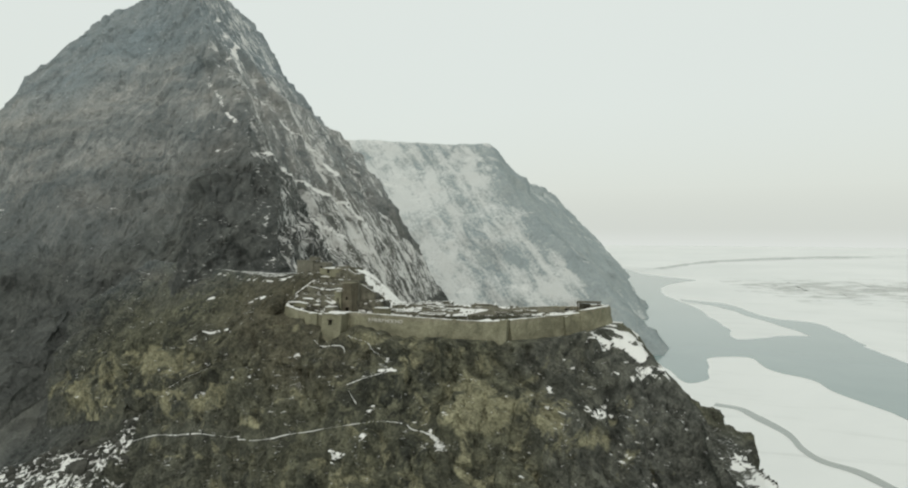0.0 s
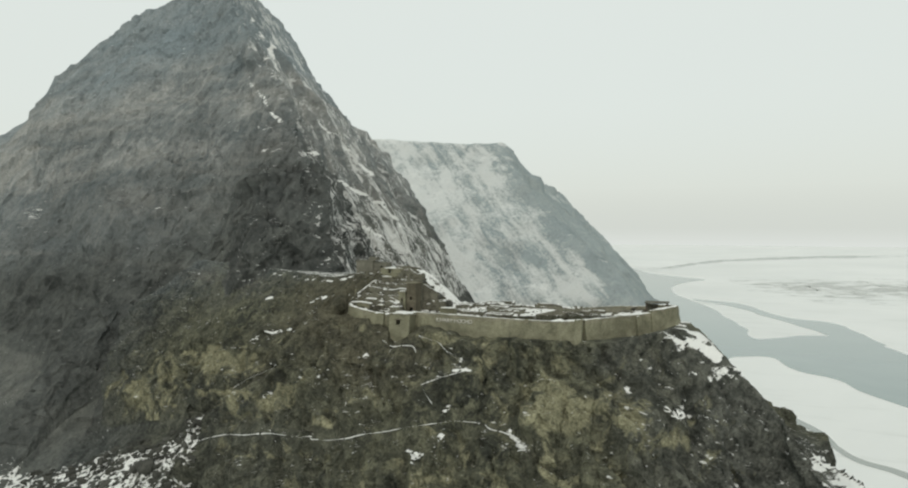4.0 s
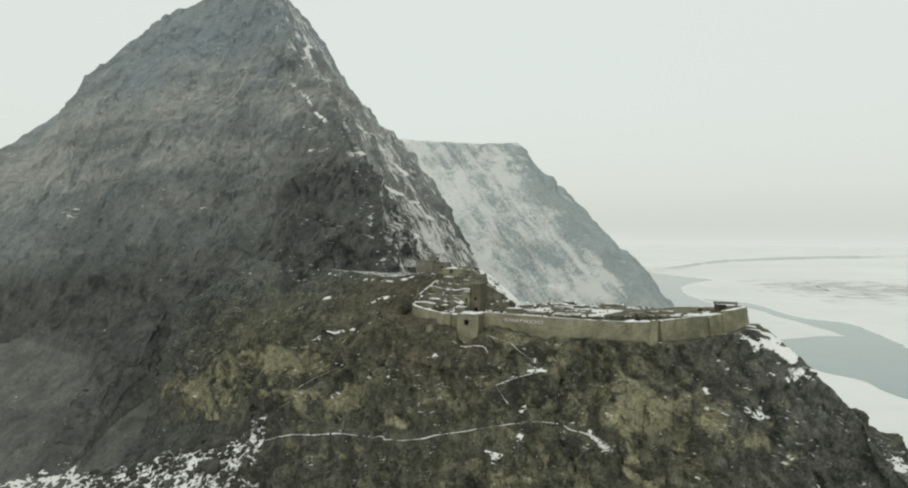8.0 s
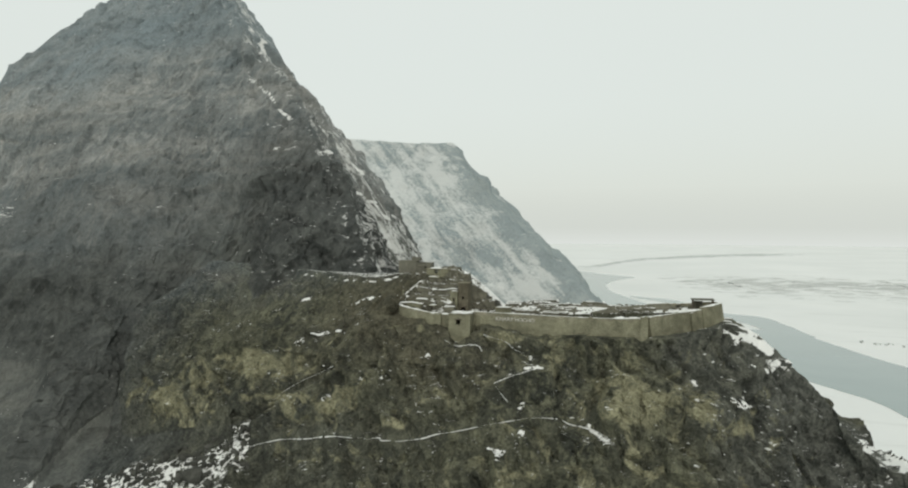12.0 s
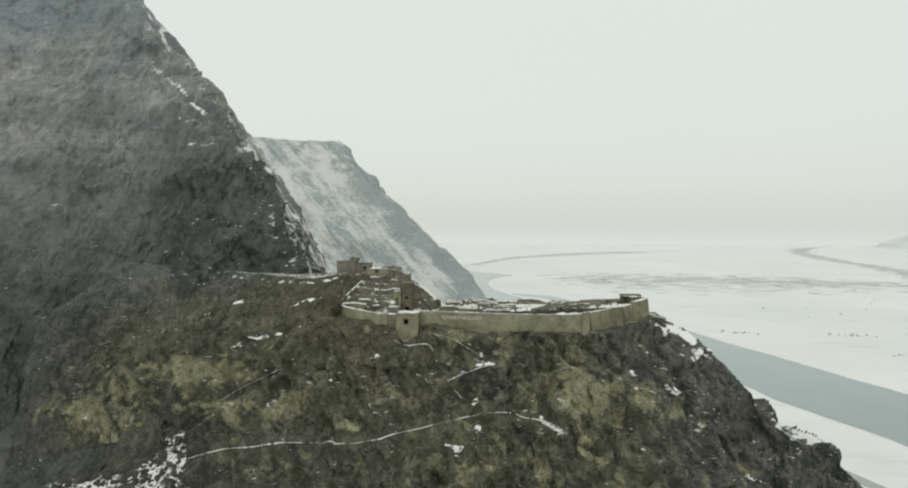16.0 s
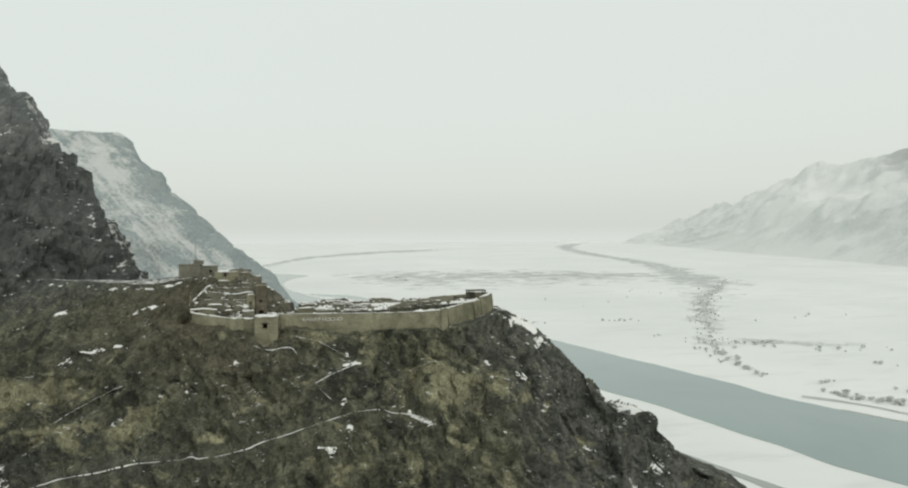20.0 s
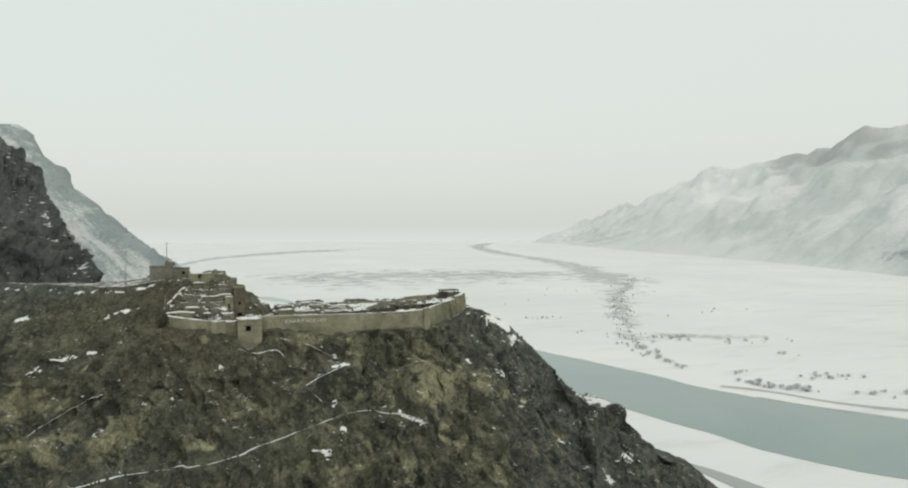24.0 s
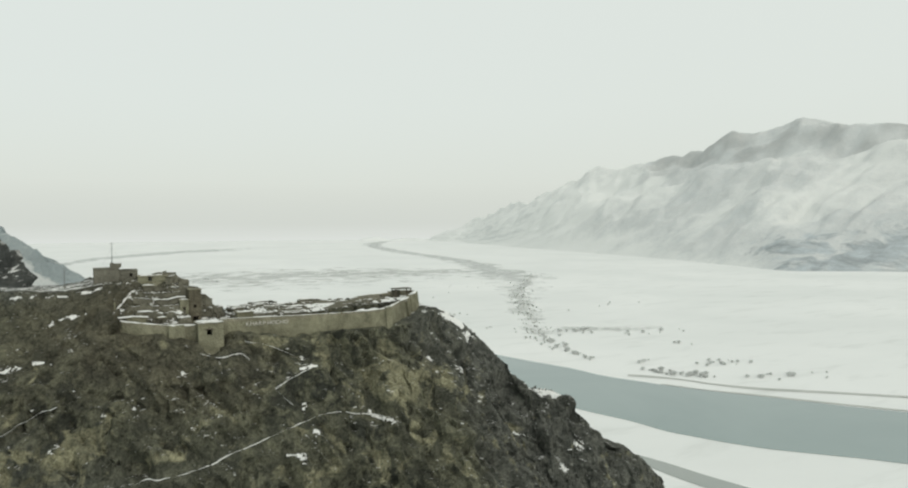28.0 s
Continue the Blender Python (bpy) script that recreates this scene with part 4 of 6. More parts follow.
def strip(name, bank_a, bank_b, z, mat, label, category, wobble=2.0, seed=0, n=90):
    """A flat ribbon between two banks."""
    rows = []
    for k, bank in enumerate((bank_a, bank_b)):
        line = smooth_line(bank)
        s = np.r_[0, np.cumsum(np.linalg.norm(np.diff(line, axis=0), axis=1))]
        u = np.linspace(0, s[-1], n)
        line = np.stack([np.interp(u, s, line[:, 0]), np.interp(u, s, line[:, 1])], 1)
        q = np.stack([line[:, 0], line[:, 1], 0 * u], 1)
        line = line + wobble * np.stack([fractal(q, 35, 3, seed + 3 * k), fractal(q, 35, 3, seed + 9 + 3 * k)], 1)
        rows.append(line)
    steps = (0, 0.25, 0.5, 0.75, 1.0)
    cols = [rows[0] + (rows[1] - rows[0]) * t for t in steps]
    v = np.concatenate([np.c_[c, np.full(n, z)] for c in cols])
    me = mesh_from_arrays(name, v, grid_faces(n, len(cols)))
    along = np.minimum(np.linspace(0, 6, n), np.linspace(6, 0, n)).clip(0, 1)
    point_values(me, "middle", np.concatenate([(1 - abs(2 * t - 1)) * along for t in steps]))
    return structure(name, me, mat, label, category)


def sheet(name, outline, z, mat, label, category, wobble=2.0, seed=0):
    """A flat sheet within a smoothed outline."""
    line = smooth_line(list(outline) + [outline[0]], 8)[:-1]
    q = np.stack([line[:, 0], line[:, 1], 0 * line[:, 0]], 1)
    line = line + wobble * np.stack([fractal(q, 30, 3, seed), fractal(q, 30, 3, seed + 9)], 1)
    v3 = [Vector((a, b, 0)) for a, b in line]
    tris = np.array(tessellate_polygon([v3]))
    me = mesh_from_arrays(name, np.c_[line, np.full(len(line), z)], tris)
    return structure(name, me, mat, label, category)


NEAR_BANK = [(-560, 1900), (-300, 1700), (-120, 1200), (-60, 800), (-10, 620), (30, 500), (46, 462), (54, 474), (56, 510), (58, 560), (78, 570), (100, 515), (114, 505), (124, 470), (136, 448), (147, 418), (152, 390),
             (165, 350), (178, 312), (184, 284), (189, 258), (194, 227), (201, 203), (212, 183), (233, 157), (300, 60), (420, -200)]
FAR_BANK = [(560, -200), (390, 60), (330, 170), (308, 205), (293, 232), (275, 260), (263, 285), (253, 317), (246, 354), (236, 402), (223, 446), (214, 482), (204, 526), (185, 589), (172, 654), (160, 712), (137, 702),
            (112, 690), (95, 672), (79, 658), (70, 719), (51, 822), (25, 940), (0, 1011), (-27, 1153), (-27, 1240), (-8, 1340), (18, 1412), (-34, 1480), (-90, 1560), (-170, 1780), (-560, 2000)]
sheet("river", NEAR_BANK + FAR_BANK, 0.02, M_WATER, "calm grey-green river between snowy banks", "river", 1.6, 111)
strip("side_channel", [(60, 415), (73, 410), (79, 400), (94, 367), (97, 347), (103, 333), (114, 325), (122, 311), (142, 260), (156, 218), (162, 198), (166, 174), (180, 120), (214, 20)],
      [(59, 409), (71.5, 404), (76, 395), (91, 361), (94, 342.5), (101, 328), (111, 320), (118.5, 307), (138, 253), (153, 209), (154, 191), (156, 167), (166, 118), (196, 20)],
      0.02, M_SHALLOW, "narrow grey side channel in the snowy bank", "river", 0.8, 131, 120)
strip("back_channel", [(10, 1010), (64, 971), (95, 887), (121, 823), (147, 808), (166, 735), (175, 660)], [(14, 990), (61, 925), (91, 842), (115, 776), (135, 716), (142, 696), (160, 650)],
      0.03, M_WATER, "shallow channel behind a snowy sandbar", "river", 1.5, 141, 80)
strip("upstream_channel", [(-150, 1700), (-80, 1990), (10, 2360), (230, 2800), (700, 3300)], [(-90, 1660), (-40, 1880), (40, 2180), (260, 2500), (700, 2900)],
      0.02, M_ARM, "distant grey river arm in the plain", "river", 8, 151, 80)
strip("scrub_flat", [(35, 1500), (200, 1560), (420, 1560), (640, 1420), (760, 1350)], [(75, 1080), (200, 1020), (420, 1020), (640, 1060), (760, 1090)],
      0.03, M_SCRUB, "grey gravel flat with thin scrub", "ground", 25, 161, 120)
strip("delta_arm", [(1900, 4260), (1560, 3800), (1200, 3000), (1005, 2290), (905, 1800), (770, 1400), (640, 1160), (560, 940), (440, 706), (380, 600)], [(1960, 4160), (1680, 3700), (1310, 2960), (1100, 2240), (1000, 1790), (880, 1340), (815, 1180), (790, 1050), (620, 840), (420, 590)],
      0.04, M_ARM, "grey stream bed winding over the plain", "river", 9, 171, 120)
trail = [(800, 1140), (700, 1010), (610, 895), (506, 766), (440, 668), (390, 596), (340, 515), (300, 449)]
strip("scrub_trail", [(x - 14, y + 10) for x, y in trail], [(x + 14, y - 10) for x, y in trail], 0.05, M_SCRUB, "trail of thin scrub over the snow", "ground", 9, 195, 160)
strip("near_scrub", [(345, 515), (390, 480), (440, 455)], [(342, 480), (390, 445), (440, 428)], 0.03, M_SCRUB, "thin scrub line in the snow", "ground", 9, 191, 120)
for bank, wide in (([(262, 316), (270, 307), (281, 289), (287, 272), (299, 253), (315, 236), (345, 205), (400, 140)], 4.5), ([(262, 288), (274, 263), (292, 235), (307, 208), (331, 172)], 2.6)):
    strip("river_bank", bank, [(x + wide, y + 0.7 * wide) for x, y in bank], 0.06, M_MUD, "bare gravel edge of the river bank", "river bank", 1.0, 181, 160)


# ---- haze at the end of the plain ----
# Painted haze: an emissive cylinder whose glow thins out with height.
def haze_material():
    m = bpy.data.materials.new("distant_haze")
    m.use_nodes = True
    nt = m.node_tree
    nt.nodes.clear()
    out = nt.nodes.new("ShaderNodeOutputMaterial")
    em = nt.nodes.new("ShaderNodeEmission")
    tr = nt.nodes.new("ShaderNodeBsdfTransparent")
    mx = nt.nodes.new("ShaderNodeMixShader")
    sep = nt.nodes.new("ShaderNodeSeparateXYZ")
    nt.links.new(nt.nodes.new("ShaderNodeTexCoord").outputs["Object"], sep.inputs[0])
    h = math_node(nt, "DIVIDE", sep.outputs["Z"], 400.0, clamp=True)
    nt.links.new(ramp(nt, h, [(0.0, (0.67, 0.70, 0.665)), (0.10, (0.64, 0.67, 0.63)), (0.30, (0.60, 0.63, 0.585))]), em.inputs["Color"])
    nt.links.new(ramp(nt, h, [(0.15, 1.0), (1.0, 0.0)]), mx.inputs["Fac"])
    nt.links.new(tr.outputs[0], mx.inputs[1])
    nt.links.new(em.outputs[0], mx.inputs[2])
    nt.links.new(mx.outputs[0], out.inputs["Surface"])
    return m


bt = np.radians(np.linspace(0, 360, 97))
bz = np.linspace(-5, 400, 9)
BT, BZ = (a.ravel() for a in np.meshgrid(bt, bz))
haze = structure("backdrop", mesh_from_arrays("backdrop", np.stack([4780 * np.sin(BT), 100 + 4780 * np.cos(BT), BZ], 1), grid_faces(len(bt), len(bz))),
                 haze_material(), "glowing backdrop painted as pale winter haze closing the valley", "haze")
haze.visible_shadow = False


# ---- building helpers ----
from mathutils.bvhtree import BVHTree

TERRAIN = BVHTree.FromPolygons([tuple(v) for v in V.tolist()], F.tolist())


def ground_z(x, y, default=71.5):
    hit = TERRAIN.ray_cast(Vector((x, y, 400)), Vector((0, 0, -1)))
    return hit[0].z if hit[0] else default


def part(name, bm, mat, parent, label=""):
    me = bpy.data.meshes.new(name)
    bm.normal_update()
    bm.to_mesh(me)
    bm.free()
    me.materials.append(mat)
    ob = new(name, me)
    ob.parent = parent
    if parent is not None:
        ob.matrix_parent_inverse = Matrix.Translation(-parent.location) if parent.parent is None else Matrix.Identity(4)
    if label:
        tagged(ob, label)
    return ob


def thing(name, place, label, category, group="", kind=""):
    ob = new(name)
    ob.location = place
    ob.empty_display_size = 0.5
    return tagged(ob, label, category, group, kind)


def add_box(bm, x0, x1, y0, y1, z0, z1, rough=0.0, seed=0, turn=0.0):
    """A box with slightly uneven corners."""
    rng = random.Random(seed * 7919 + int(x0 * 37) + int(z0 * 91))
    cx, cy = (x0 + x1) / 2, (y0 + y1) / 2
    co, si = math.cos(turn), math.sin(turn)
    vs = []
    for z in (z0, z1):
        for x, y in ((x0, y0), (x1, y0), (x1, y1), (x0, y1)):
            px, py = x + rng.uniform(-rough, rough), y + rng.uniform(-rough, rough)
            dx, dy = px - cx, py - cy
            vs.append(bm.verts.new((cx + dx * co - dy * si, cy + dx * si + dy * co, z + rng.uniform(-rough, rough))))
    for f in ((3, 2, 1, 0), (4, 5, 6, 7), (0, 1, 5, 4), (1, 2, 6, 5), (2, 3, 7, 6), (3, 0, 4, 7)):
        bm.faces.new([vs[k] for k in f])


def resample(line, step):
    p = np.array(line, float)
    s = np.r_[0, np.cumsum(np.linalg.norm(np.diff(p[:, :2], axis=0), axis=1))]
    u = np.linspace(0, s[-1], max(2, int(s[-1] / step) + 1))
    return np.stack([np.interp(u, s, p[:, k]) for k in range(p.shape[1])], 1), u


def keep_largest(bm):
    """Leaves only the largest connected piece."""
    bm.faces.index_update()
    seen, best = set(), []
    for f in bm.faces:
        if f in seen:
            continue
        piece, todo = [], [f]
        seen.add(f)
        while todo:
            g = todo.pop()
            piece.append(g)
            for e in g.edges:
                for h in e.link_faces:
                    if h not in seen:
                        seen.add(h)
                        todo.append(h)
        if len(piece) > len(best):
            best = piece
    keep = set(best)
    bmesh.ops.delete(bm, geom=[f for f in bm.faces if f not in keep], context="FACES")
    bmesh.ops.delete(bm, geom=[v for v in bm.verts if not v.link_faces], context="VERTS")
    return bm


def run_mesh(line, base, thick, batter=0.0, rough=0.12, ragged=0.1, step=0.7, seed=0, rows=6, sink=0.0):
    """A wall along a line of (x, y, top): uneven faces, a ragged top, a foot that leans out. base: a number, or "ground"."""
    p, u = resample(line, step)
    t = np.gradient(p[:, :2], axis=0)
    t /= np.maximum(np.linalg.norm(t, axis=1, keepdims=True), 1e-9)
    out = np.stack([t[:, 1], -t[:, 0]], 1)
    bm = bmesh.new()
    rng = random.Random(seed)
    n = len(p)
    tops = p[:, 2] + np.array([ragged * (2 * rng.random() - 1) for _ in range(n)])
    rings = []
    for i in range(n):
        b = base if base != "ground" else min(ground_z(p[i, 0], p[i, 1]), ground_z(*(p[i, :2] + out[i] * thick))) - 1.0
        ring = []
        for side in (1, -1):
            zs = [b + (tops[i] - b) * k / rows for k in range(rows + 1)]
            for k, z in enumerate(zs if side == 1 else reversed(zs)):
                lean = batter * (tops[i] - z) if side == 1 else 0.0
                o = side * thick / 2 + lean + rng.uniform(-rough, rough)
                q = p[i, :2] + out[i] * o
                ring.append(bm.verts.new((q[0] + t[i, 0] * rng.uniform(-rough, rough), q[1] + t[i, 1] * rng.uniform(-rough, rough), z)))
        rings.append(ring)
    m = len(rings[0])
    for a, b_ in zip(rings[:-1], rings[1:]):
        for k in range(m):
            bm.faces.new((a[k], b_[k], b_[(k + 1) % m], a[(k + 1) % m]))
    bm.faces.new(list(reversed(rings[0])))
    bm.faces.new(rings[-1])
    bmesh.ops.recalc_face_normals(bm, faces=bm.faces)
    return bm


def snow_cap(line, width, depth=0.14, step=0.5, seed=0, keep=1.0):
    """Snow lying along a wall's top, thinning out here and there."""
    p, u = resample(line, step)
    t = np.gradient(p[:, :2], axis=0)
    t /= np.maximum(np.linalg.norm(t, axis=1, keepdims=True), 1e-9)
    out = np.stack([t[:, 1], -t[:, 0]], 1)
    q = np.stack([u, 0 * u + seed * 13.7, 0 * u], 1)
    w = np.clip(0.5 + 0.9 * fractal(q, 3.0, 3, seed) + keep - 0.5, 0.16, 1)
    bm = bmesh.new()
    rings = []
    for i in range(len(p)):
        half = width / 2 * (0.35 + 0.65 * w[i])
        ring = [bm.verts.new((*(p[i, :2] + out[i] * o * half), p[i, 2] + z * w[i])) for o, z in ((-1, -0.06), (-0.7, depth * 0.8), (0, depth), (0.7, depth * 0.8), (1, -0.06))]
        rings.append(ring)
    for i in range(len(rings) - 1):
        for k in range(5):
            bm.faces.new((rings[i][k], rings[i][(k + 1) % 5], rings[i + 1][(k + 1) % 5], rings[i + 1][k]))
    bmesh.ops.delete(bm, geom=[v for v in bm.verts if not v.link_faces], context="VERTS")
    bmesh.ops.holes_fill(bm, edges=[e for e in bm.edges if e.is_boundary])
    bmesh.ops.recalc_face_normals(bm, faces=bm.faces)
    return bm


def fort_wall(name, line, label, base="ground", thick=1.0, batter=0.12, seed=0, snow=0.5, mat=None, ragged=0.1, coping=True, category="wall", group="", snow_width=1.1):
    w = thing(name, (line[0][0], line[0][1], line[0][2] - 5), label, category, group)
    part("masonry", run_mesh(line, base, thick, batter, 0.08, ragged, 0.7, seed), mat or M_WALL, w)
    if coping:
        top = [(x, y, z + 0.10) for x, y, z in line]
        part("coping", run_mesh([(x, y, z + 0.22) for x, y, z in line], min(z for _, _, z in line) - 0.05, thick + 0.22, 0.0, 0.05, 0.08, 0.9, seed + 1, 2)
             if max(z for *_, z in line) - min(z for *_, z in line) < 0.25 else run_mesh([(x, y, z + 0.2) for x, y, z in line], min(z for _, _, z in line) - 0.6, thick + 0.14, 0.0, 0.05, 0.08, 0.9, seed + 1, 2),
             M_COPING, w, "paler mud-plastered coping")
    if snow > 0:
        part("snow_cap", snow_cap([(x, y, z + (0.24 if coping else 0.05)) for x, y, z in line], thick * snow_width, 0.16, 0.5, seed + 2, snow), M_SNOW, w, "thin uneven snow")
    return w


def holed_wall(x0, x1, y0, y1, z0, z1, openings=(), lean=None):
    """A wall slab along x as one closed mesh; openings (x from, x to, z from, z to) go right through."""
    bm = bmesh.new()
    xs = sorted({x0, x1, *(v for o in openings for v in o[:2]), *np.linspace(x0, x1, max(2, int((x1 - x0) / 0.8))).tolist()})
    zs = sorted({z0, z1, *(v for o in openings for v in o[2:]), *np.linspace(z0, z1, max(2, int((z1 - z0) / 0.9))).tolist()})
    made = {}

    def vert(i, j, k):
        if (i, j, k) not in made:
            x, y, z = xs[i], (y0, y1)[k], zs[j]
            wob_ = 0.05 * math.sin(i * 12.9 + j * 78.2 + k * 3.1)
            made[i, j, k] = bm.verts.new((x, y + wob_ - (lean * (z1 - z) if lean and k == 0 else 0), z))
        return made[i, j, k]

    def solid(i, j):
        if not (0 <= i < len(xs) - 1 and 0 <= j < len(zs) - 1):
            return False
        mx, mz = (xs[i] + xs[i + 1]) / 2, (zs[j] + zs[j + 1]) / 2
        return not any(o[0] < mx < o[1] and o[2] < mz < o[3] for o in openings)

    for i in range(len(xs) - 1):
        for j in range(len(zs) - 1):
            if not solid(i, j):
                continue
            bm.faces.new([vert(*c, 0) for c in ((i, j), (i + 1, j), (i + 1, j + 1), (i, j + 1))])
            bm.faces.new([vert(*c, 1) for c in ((i, j + 1), (i + 1, j + 1), (i + 1, j), (i, j))])
            for di, dj, a, b in ((-1, 0, (i, j), (i, j + 1)), (1, 0, (i + 1, j + 1), (i + 1, j)), (0, -1, (i + 1, j), (i, j)), (0, 1, (i, j + 1), (i + 1, j + 1))):
                if not solid(i + di, j + dj):
                    bm.faces.new([vert(*a, 0), vert(*b, 0), vert(*b, 1), vert(*a, 1)])
    bmesh.ops.recalc_face_normals(bm, faces=bm.faces)
    return bm


def four_walls(parent, x0, x1, y0, y1, z0, z1, thick, openings, mat, seed=0, lean=None, label=""):
    part("front_wall", holed_wall(x0, x1, y0, y0 + thick, z0, z1, openings, lean), mat, parent, label)
    for a, b in ((x0, x0 + thick), (x1 - thick, x1)):
        bm = bmesh.new()
        add_box(bm, a, b, y0 + thick + 0.004, y1, z0, z1, 0.03, seed)
        part("side_wall", bm, mat, parent)
    bm = bmesh.new()
    add_box(bm, x0 + thick + 0.004, x1 - thick - 0.004, y1 - thick, y1, z0, z1, 0.03, seed + 2)
    part("back_wall", bm, mat, parent)


def roof_slab(x0, x1, y0, y1, z, thick=0.3, over=0.2, seed=0):
    bm = bmesh.new()
    add_box(bm, x0 - over, x1 + over, y0 - over, y1 + over, z, z + thick, 0.05, seed)
    bmesh.ops.bevel(bm, geom=list(bm.edges), offset=0.06, segments=1, affect="EDGES")
    return bm


def snow_sheet(x0, x1, y0, y1, z, depth=0.16, seed=0, step=0.5, cover=0.75):
    """Snow lying on a flat roof or terrace, with a ragged edge."""
    nx, ny = max(3, int((x1 - x0) / step) + 2), max(3, int((y1 - y0) / step) + 2)
    gx_, gy_ = np.linspace(x0, x1, nx), np.linspace(y0, y1, ny)
    A, B = (a.ravel() for a in np.meshgrid(gx_, gy_))
    q = np.stack([A, B, 0 * A], 1)
    edge = np.minimum(np.minimum(A - x0, x1 - A) / (x1 - x0), np.minimum(B - y0, y1 - B) / (y1 - y0)) * 4
    h = np.clip(np.minimum(edge, 1) + cover - 1 + 0.9 * fractal(q, 1.8, 3, seed), -0.3, 1)
    jit = 0.12 * step
    bm = bmesh.new()
    vs = [bm.verts.new((a + jit * math.sin(7 * b + seed), b + jit * math.cos(5 * a), z - 0.05 + (depth + 0.05) * max(0, k))) for a, b, k in zip(A, B, h)]
    for f in grid_faces(nx, ny):
        if sum(h[k] > 0.02 for k in f) >= 2:
            bm.faces.new([vs[k] for k in f])
    return keep_largest(bm)


def house(x0, x1, y0, y1, h, label, openings=(), seed=0, snow=0.7, mat=None, name="stone_house", top=None, group="ruined houses of the fort"):
    """A flat-roofed house on the slope; openings are given from its front left corner at ground level."""
    zf = ground_z((x0 + x1) / 2, y0)
    z1 = top or zf + h
    cuts = [(x0 + a, x0 + b, zf + c, zf + d) for a, b, c, d in openings]
    hs = thing(name, ((x0 + x1) / 2, (y0 + y1) / 2, zf), label, "house", group)
    four_walls(hs, x0, x1, y0, y1, zf - 2.0, z1, 0.45, cuts, mat or M_RUIN, seed)
    part("roof", roof_slab(x0, x1, y0, y1, z1 + 0.004, 0.24, 0.14, seed), M_COPING, hs, "flat earth roof")
    if snow > 0:
        part("snow_cap", snow_sheet(x0 - 0.1, x1 + 0.1, y0 - 0.12, y1, z1 + 0.24, 0.18, seed + 3, 0.4, snow), M_SNOW, hs, "snow on the roof")
    for o in cuts:
        bm = bmesh.new()
        add_box(bm, o[0] - 0.2, o[1] + 0.2, y0 - 0.06, y0 + 0.4, o[3] + 0.004, o[3] + 0.16)
        part("lintel", bm, M_WOOD, hs, "dark timber lintel")
    return hs


def ruin(x, y, l, w, h, turn, seed, label):
    """Four broken walls round a snowy floor."""
    z = ground_z(x, y)
    r = thing("ruin", (x, y, z), label, "ruin", "low ruined walls inside the fort")
    co, si = math.cos(turn), math.sin(turn)
    cs = [(x + a * co - b * si, y + a * si + b * co) for a, b in ((-l / 2, -w / 2), (l / 2, -w / 2), (l / 2, w / 2), (-l / 2, w / 2))]
    rng = random.Random(seed)
    for k in range(4):
        a, b = cs[k], cs[(k + 1) % 4]
        if k == seed % 4 and seed % 3:
            continue
        h1, h2 = h * rng.uniform(0.7, 1.0), h * rng.uniform(0.7, 1.0)
        mid = ((a[0] + b[0]) / 2, (a[1] + b[1]) / 2, z + h * rng.uniform(0.65, 1.05))
        line = [(*a, z + h1), mid, (*b, z + h2)]
        part("wall_piece", run_mesh(line, z - 0.6, 0.55, 0.03, 0.07, 0.14, 0.6, seed * 5 + k, 3), M_RUIN, r)
        part("snow_cap", snow_cap([(p[0], p[1], p[2] + 0.06) for p in line], 0.62, 0.12, 0.4, seed * 5 + k, 0.45), M_SNOW, r)
    return r


M_COPING = masonry_material("mud_plaster", (0.22, 0.21, 0.15), (0.28, 0.268, 0.20), (0.15, 0.142, 0.10))

# ---- the fort: outer walls ----
fort_wall("rampart", [(-15.4, 153.7, 75.2), (-9, 153.5, 75.1), (0, 152.5, 75.0), (10, 151.4, 75.0), (16, 150.9, 75.1), (22.2, 150.7, 75.4)], "long tan stone curtain wall of a hill fort, lettered", batter=0.16, seed=11, snow=0.12)
fort_wall("rampart", [(-35.2, 160.5, 76.0), (-34.8, 157.6, 76.0), (-33.2, 155.0, 75.8), (-30, 153.5, 75.4), (-26, 152.9, 74.8), (-22.8, 152.6, 74.5), (-20.2, 152.4, 74.6)],
          "curved tan stone rampart with snow on its top", batter=0.16, seed=21, snow=0.55)
fort_wall("rampart", [(22.4, 151.4, 75.6), (26.5, 156.3, 75.7), (30.5, 161.0, 75.9), (34.0, 164.6, 76.0)], "tan stone wall stepping back along the cliff edge", batter=0.14, seed=31, snow=0.25)
fort_wall("bastion", [(34.0, 164.4, 76.6), (36.4, 166.2, 76.9), (38.3, 168.8, 77.1), (38.8, 172.5, 77.0), (37.0, 175.5, 76.8), (33.5, 176.2, 76.6)],
          "rounded tan stone bastion at the end of the fort", batter=0.14, seed=41, snow=0.6)
rear = fort_wall("rampart", [(33.5, 176.0, 76.3), (29.5, 173.0, 76.4), (26, 173.2, 76.3), (22.5, 173.6, 76.0)], "low plastered rear wall with a dark loophole", base=70.5, thick=0.7, batter=0.03, seed=51, snow=0.5, mat=M_RUIN)
# The loophole's dark inside is a painted block, not a hole.
bm = bmesh.new()
add_box(bm, 29.0, 29.9, 172.45, 172.75, 75.2, 76.1)
part("loophole", bm, M_DARK, rear, "near-black block for the shade inside a square loophole")
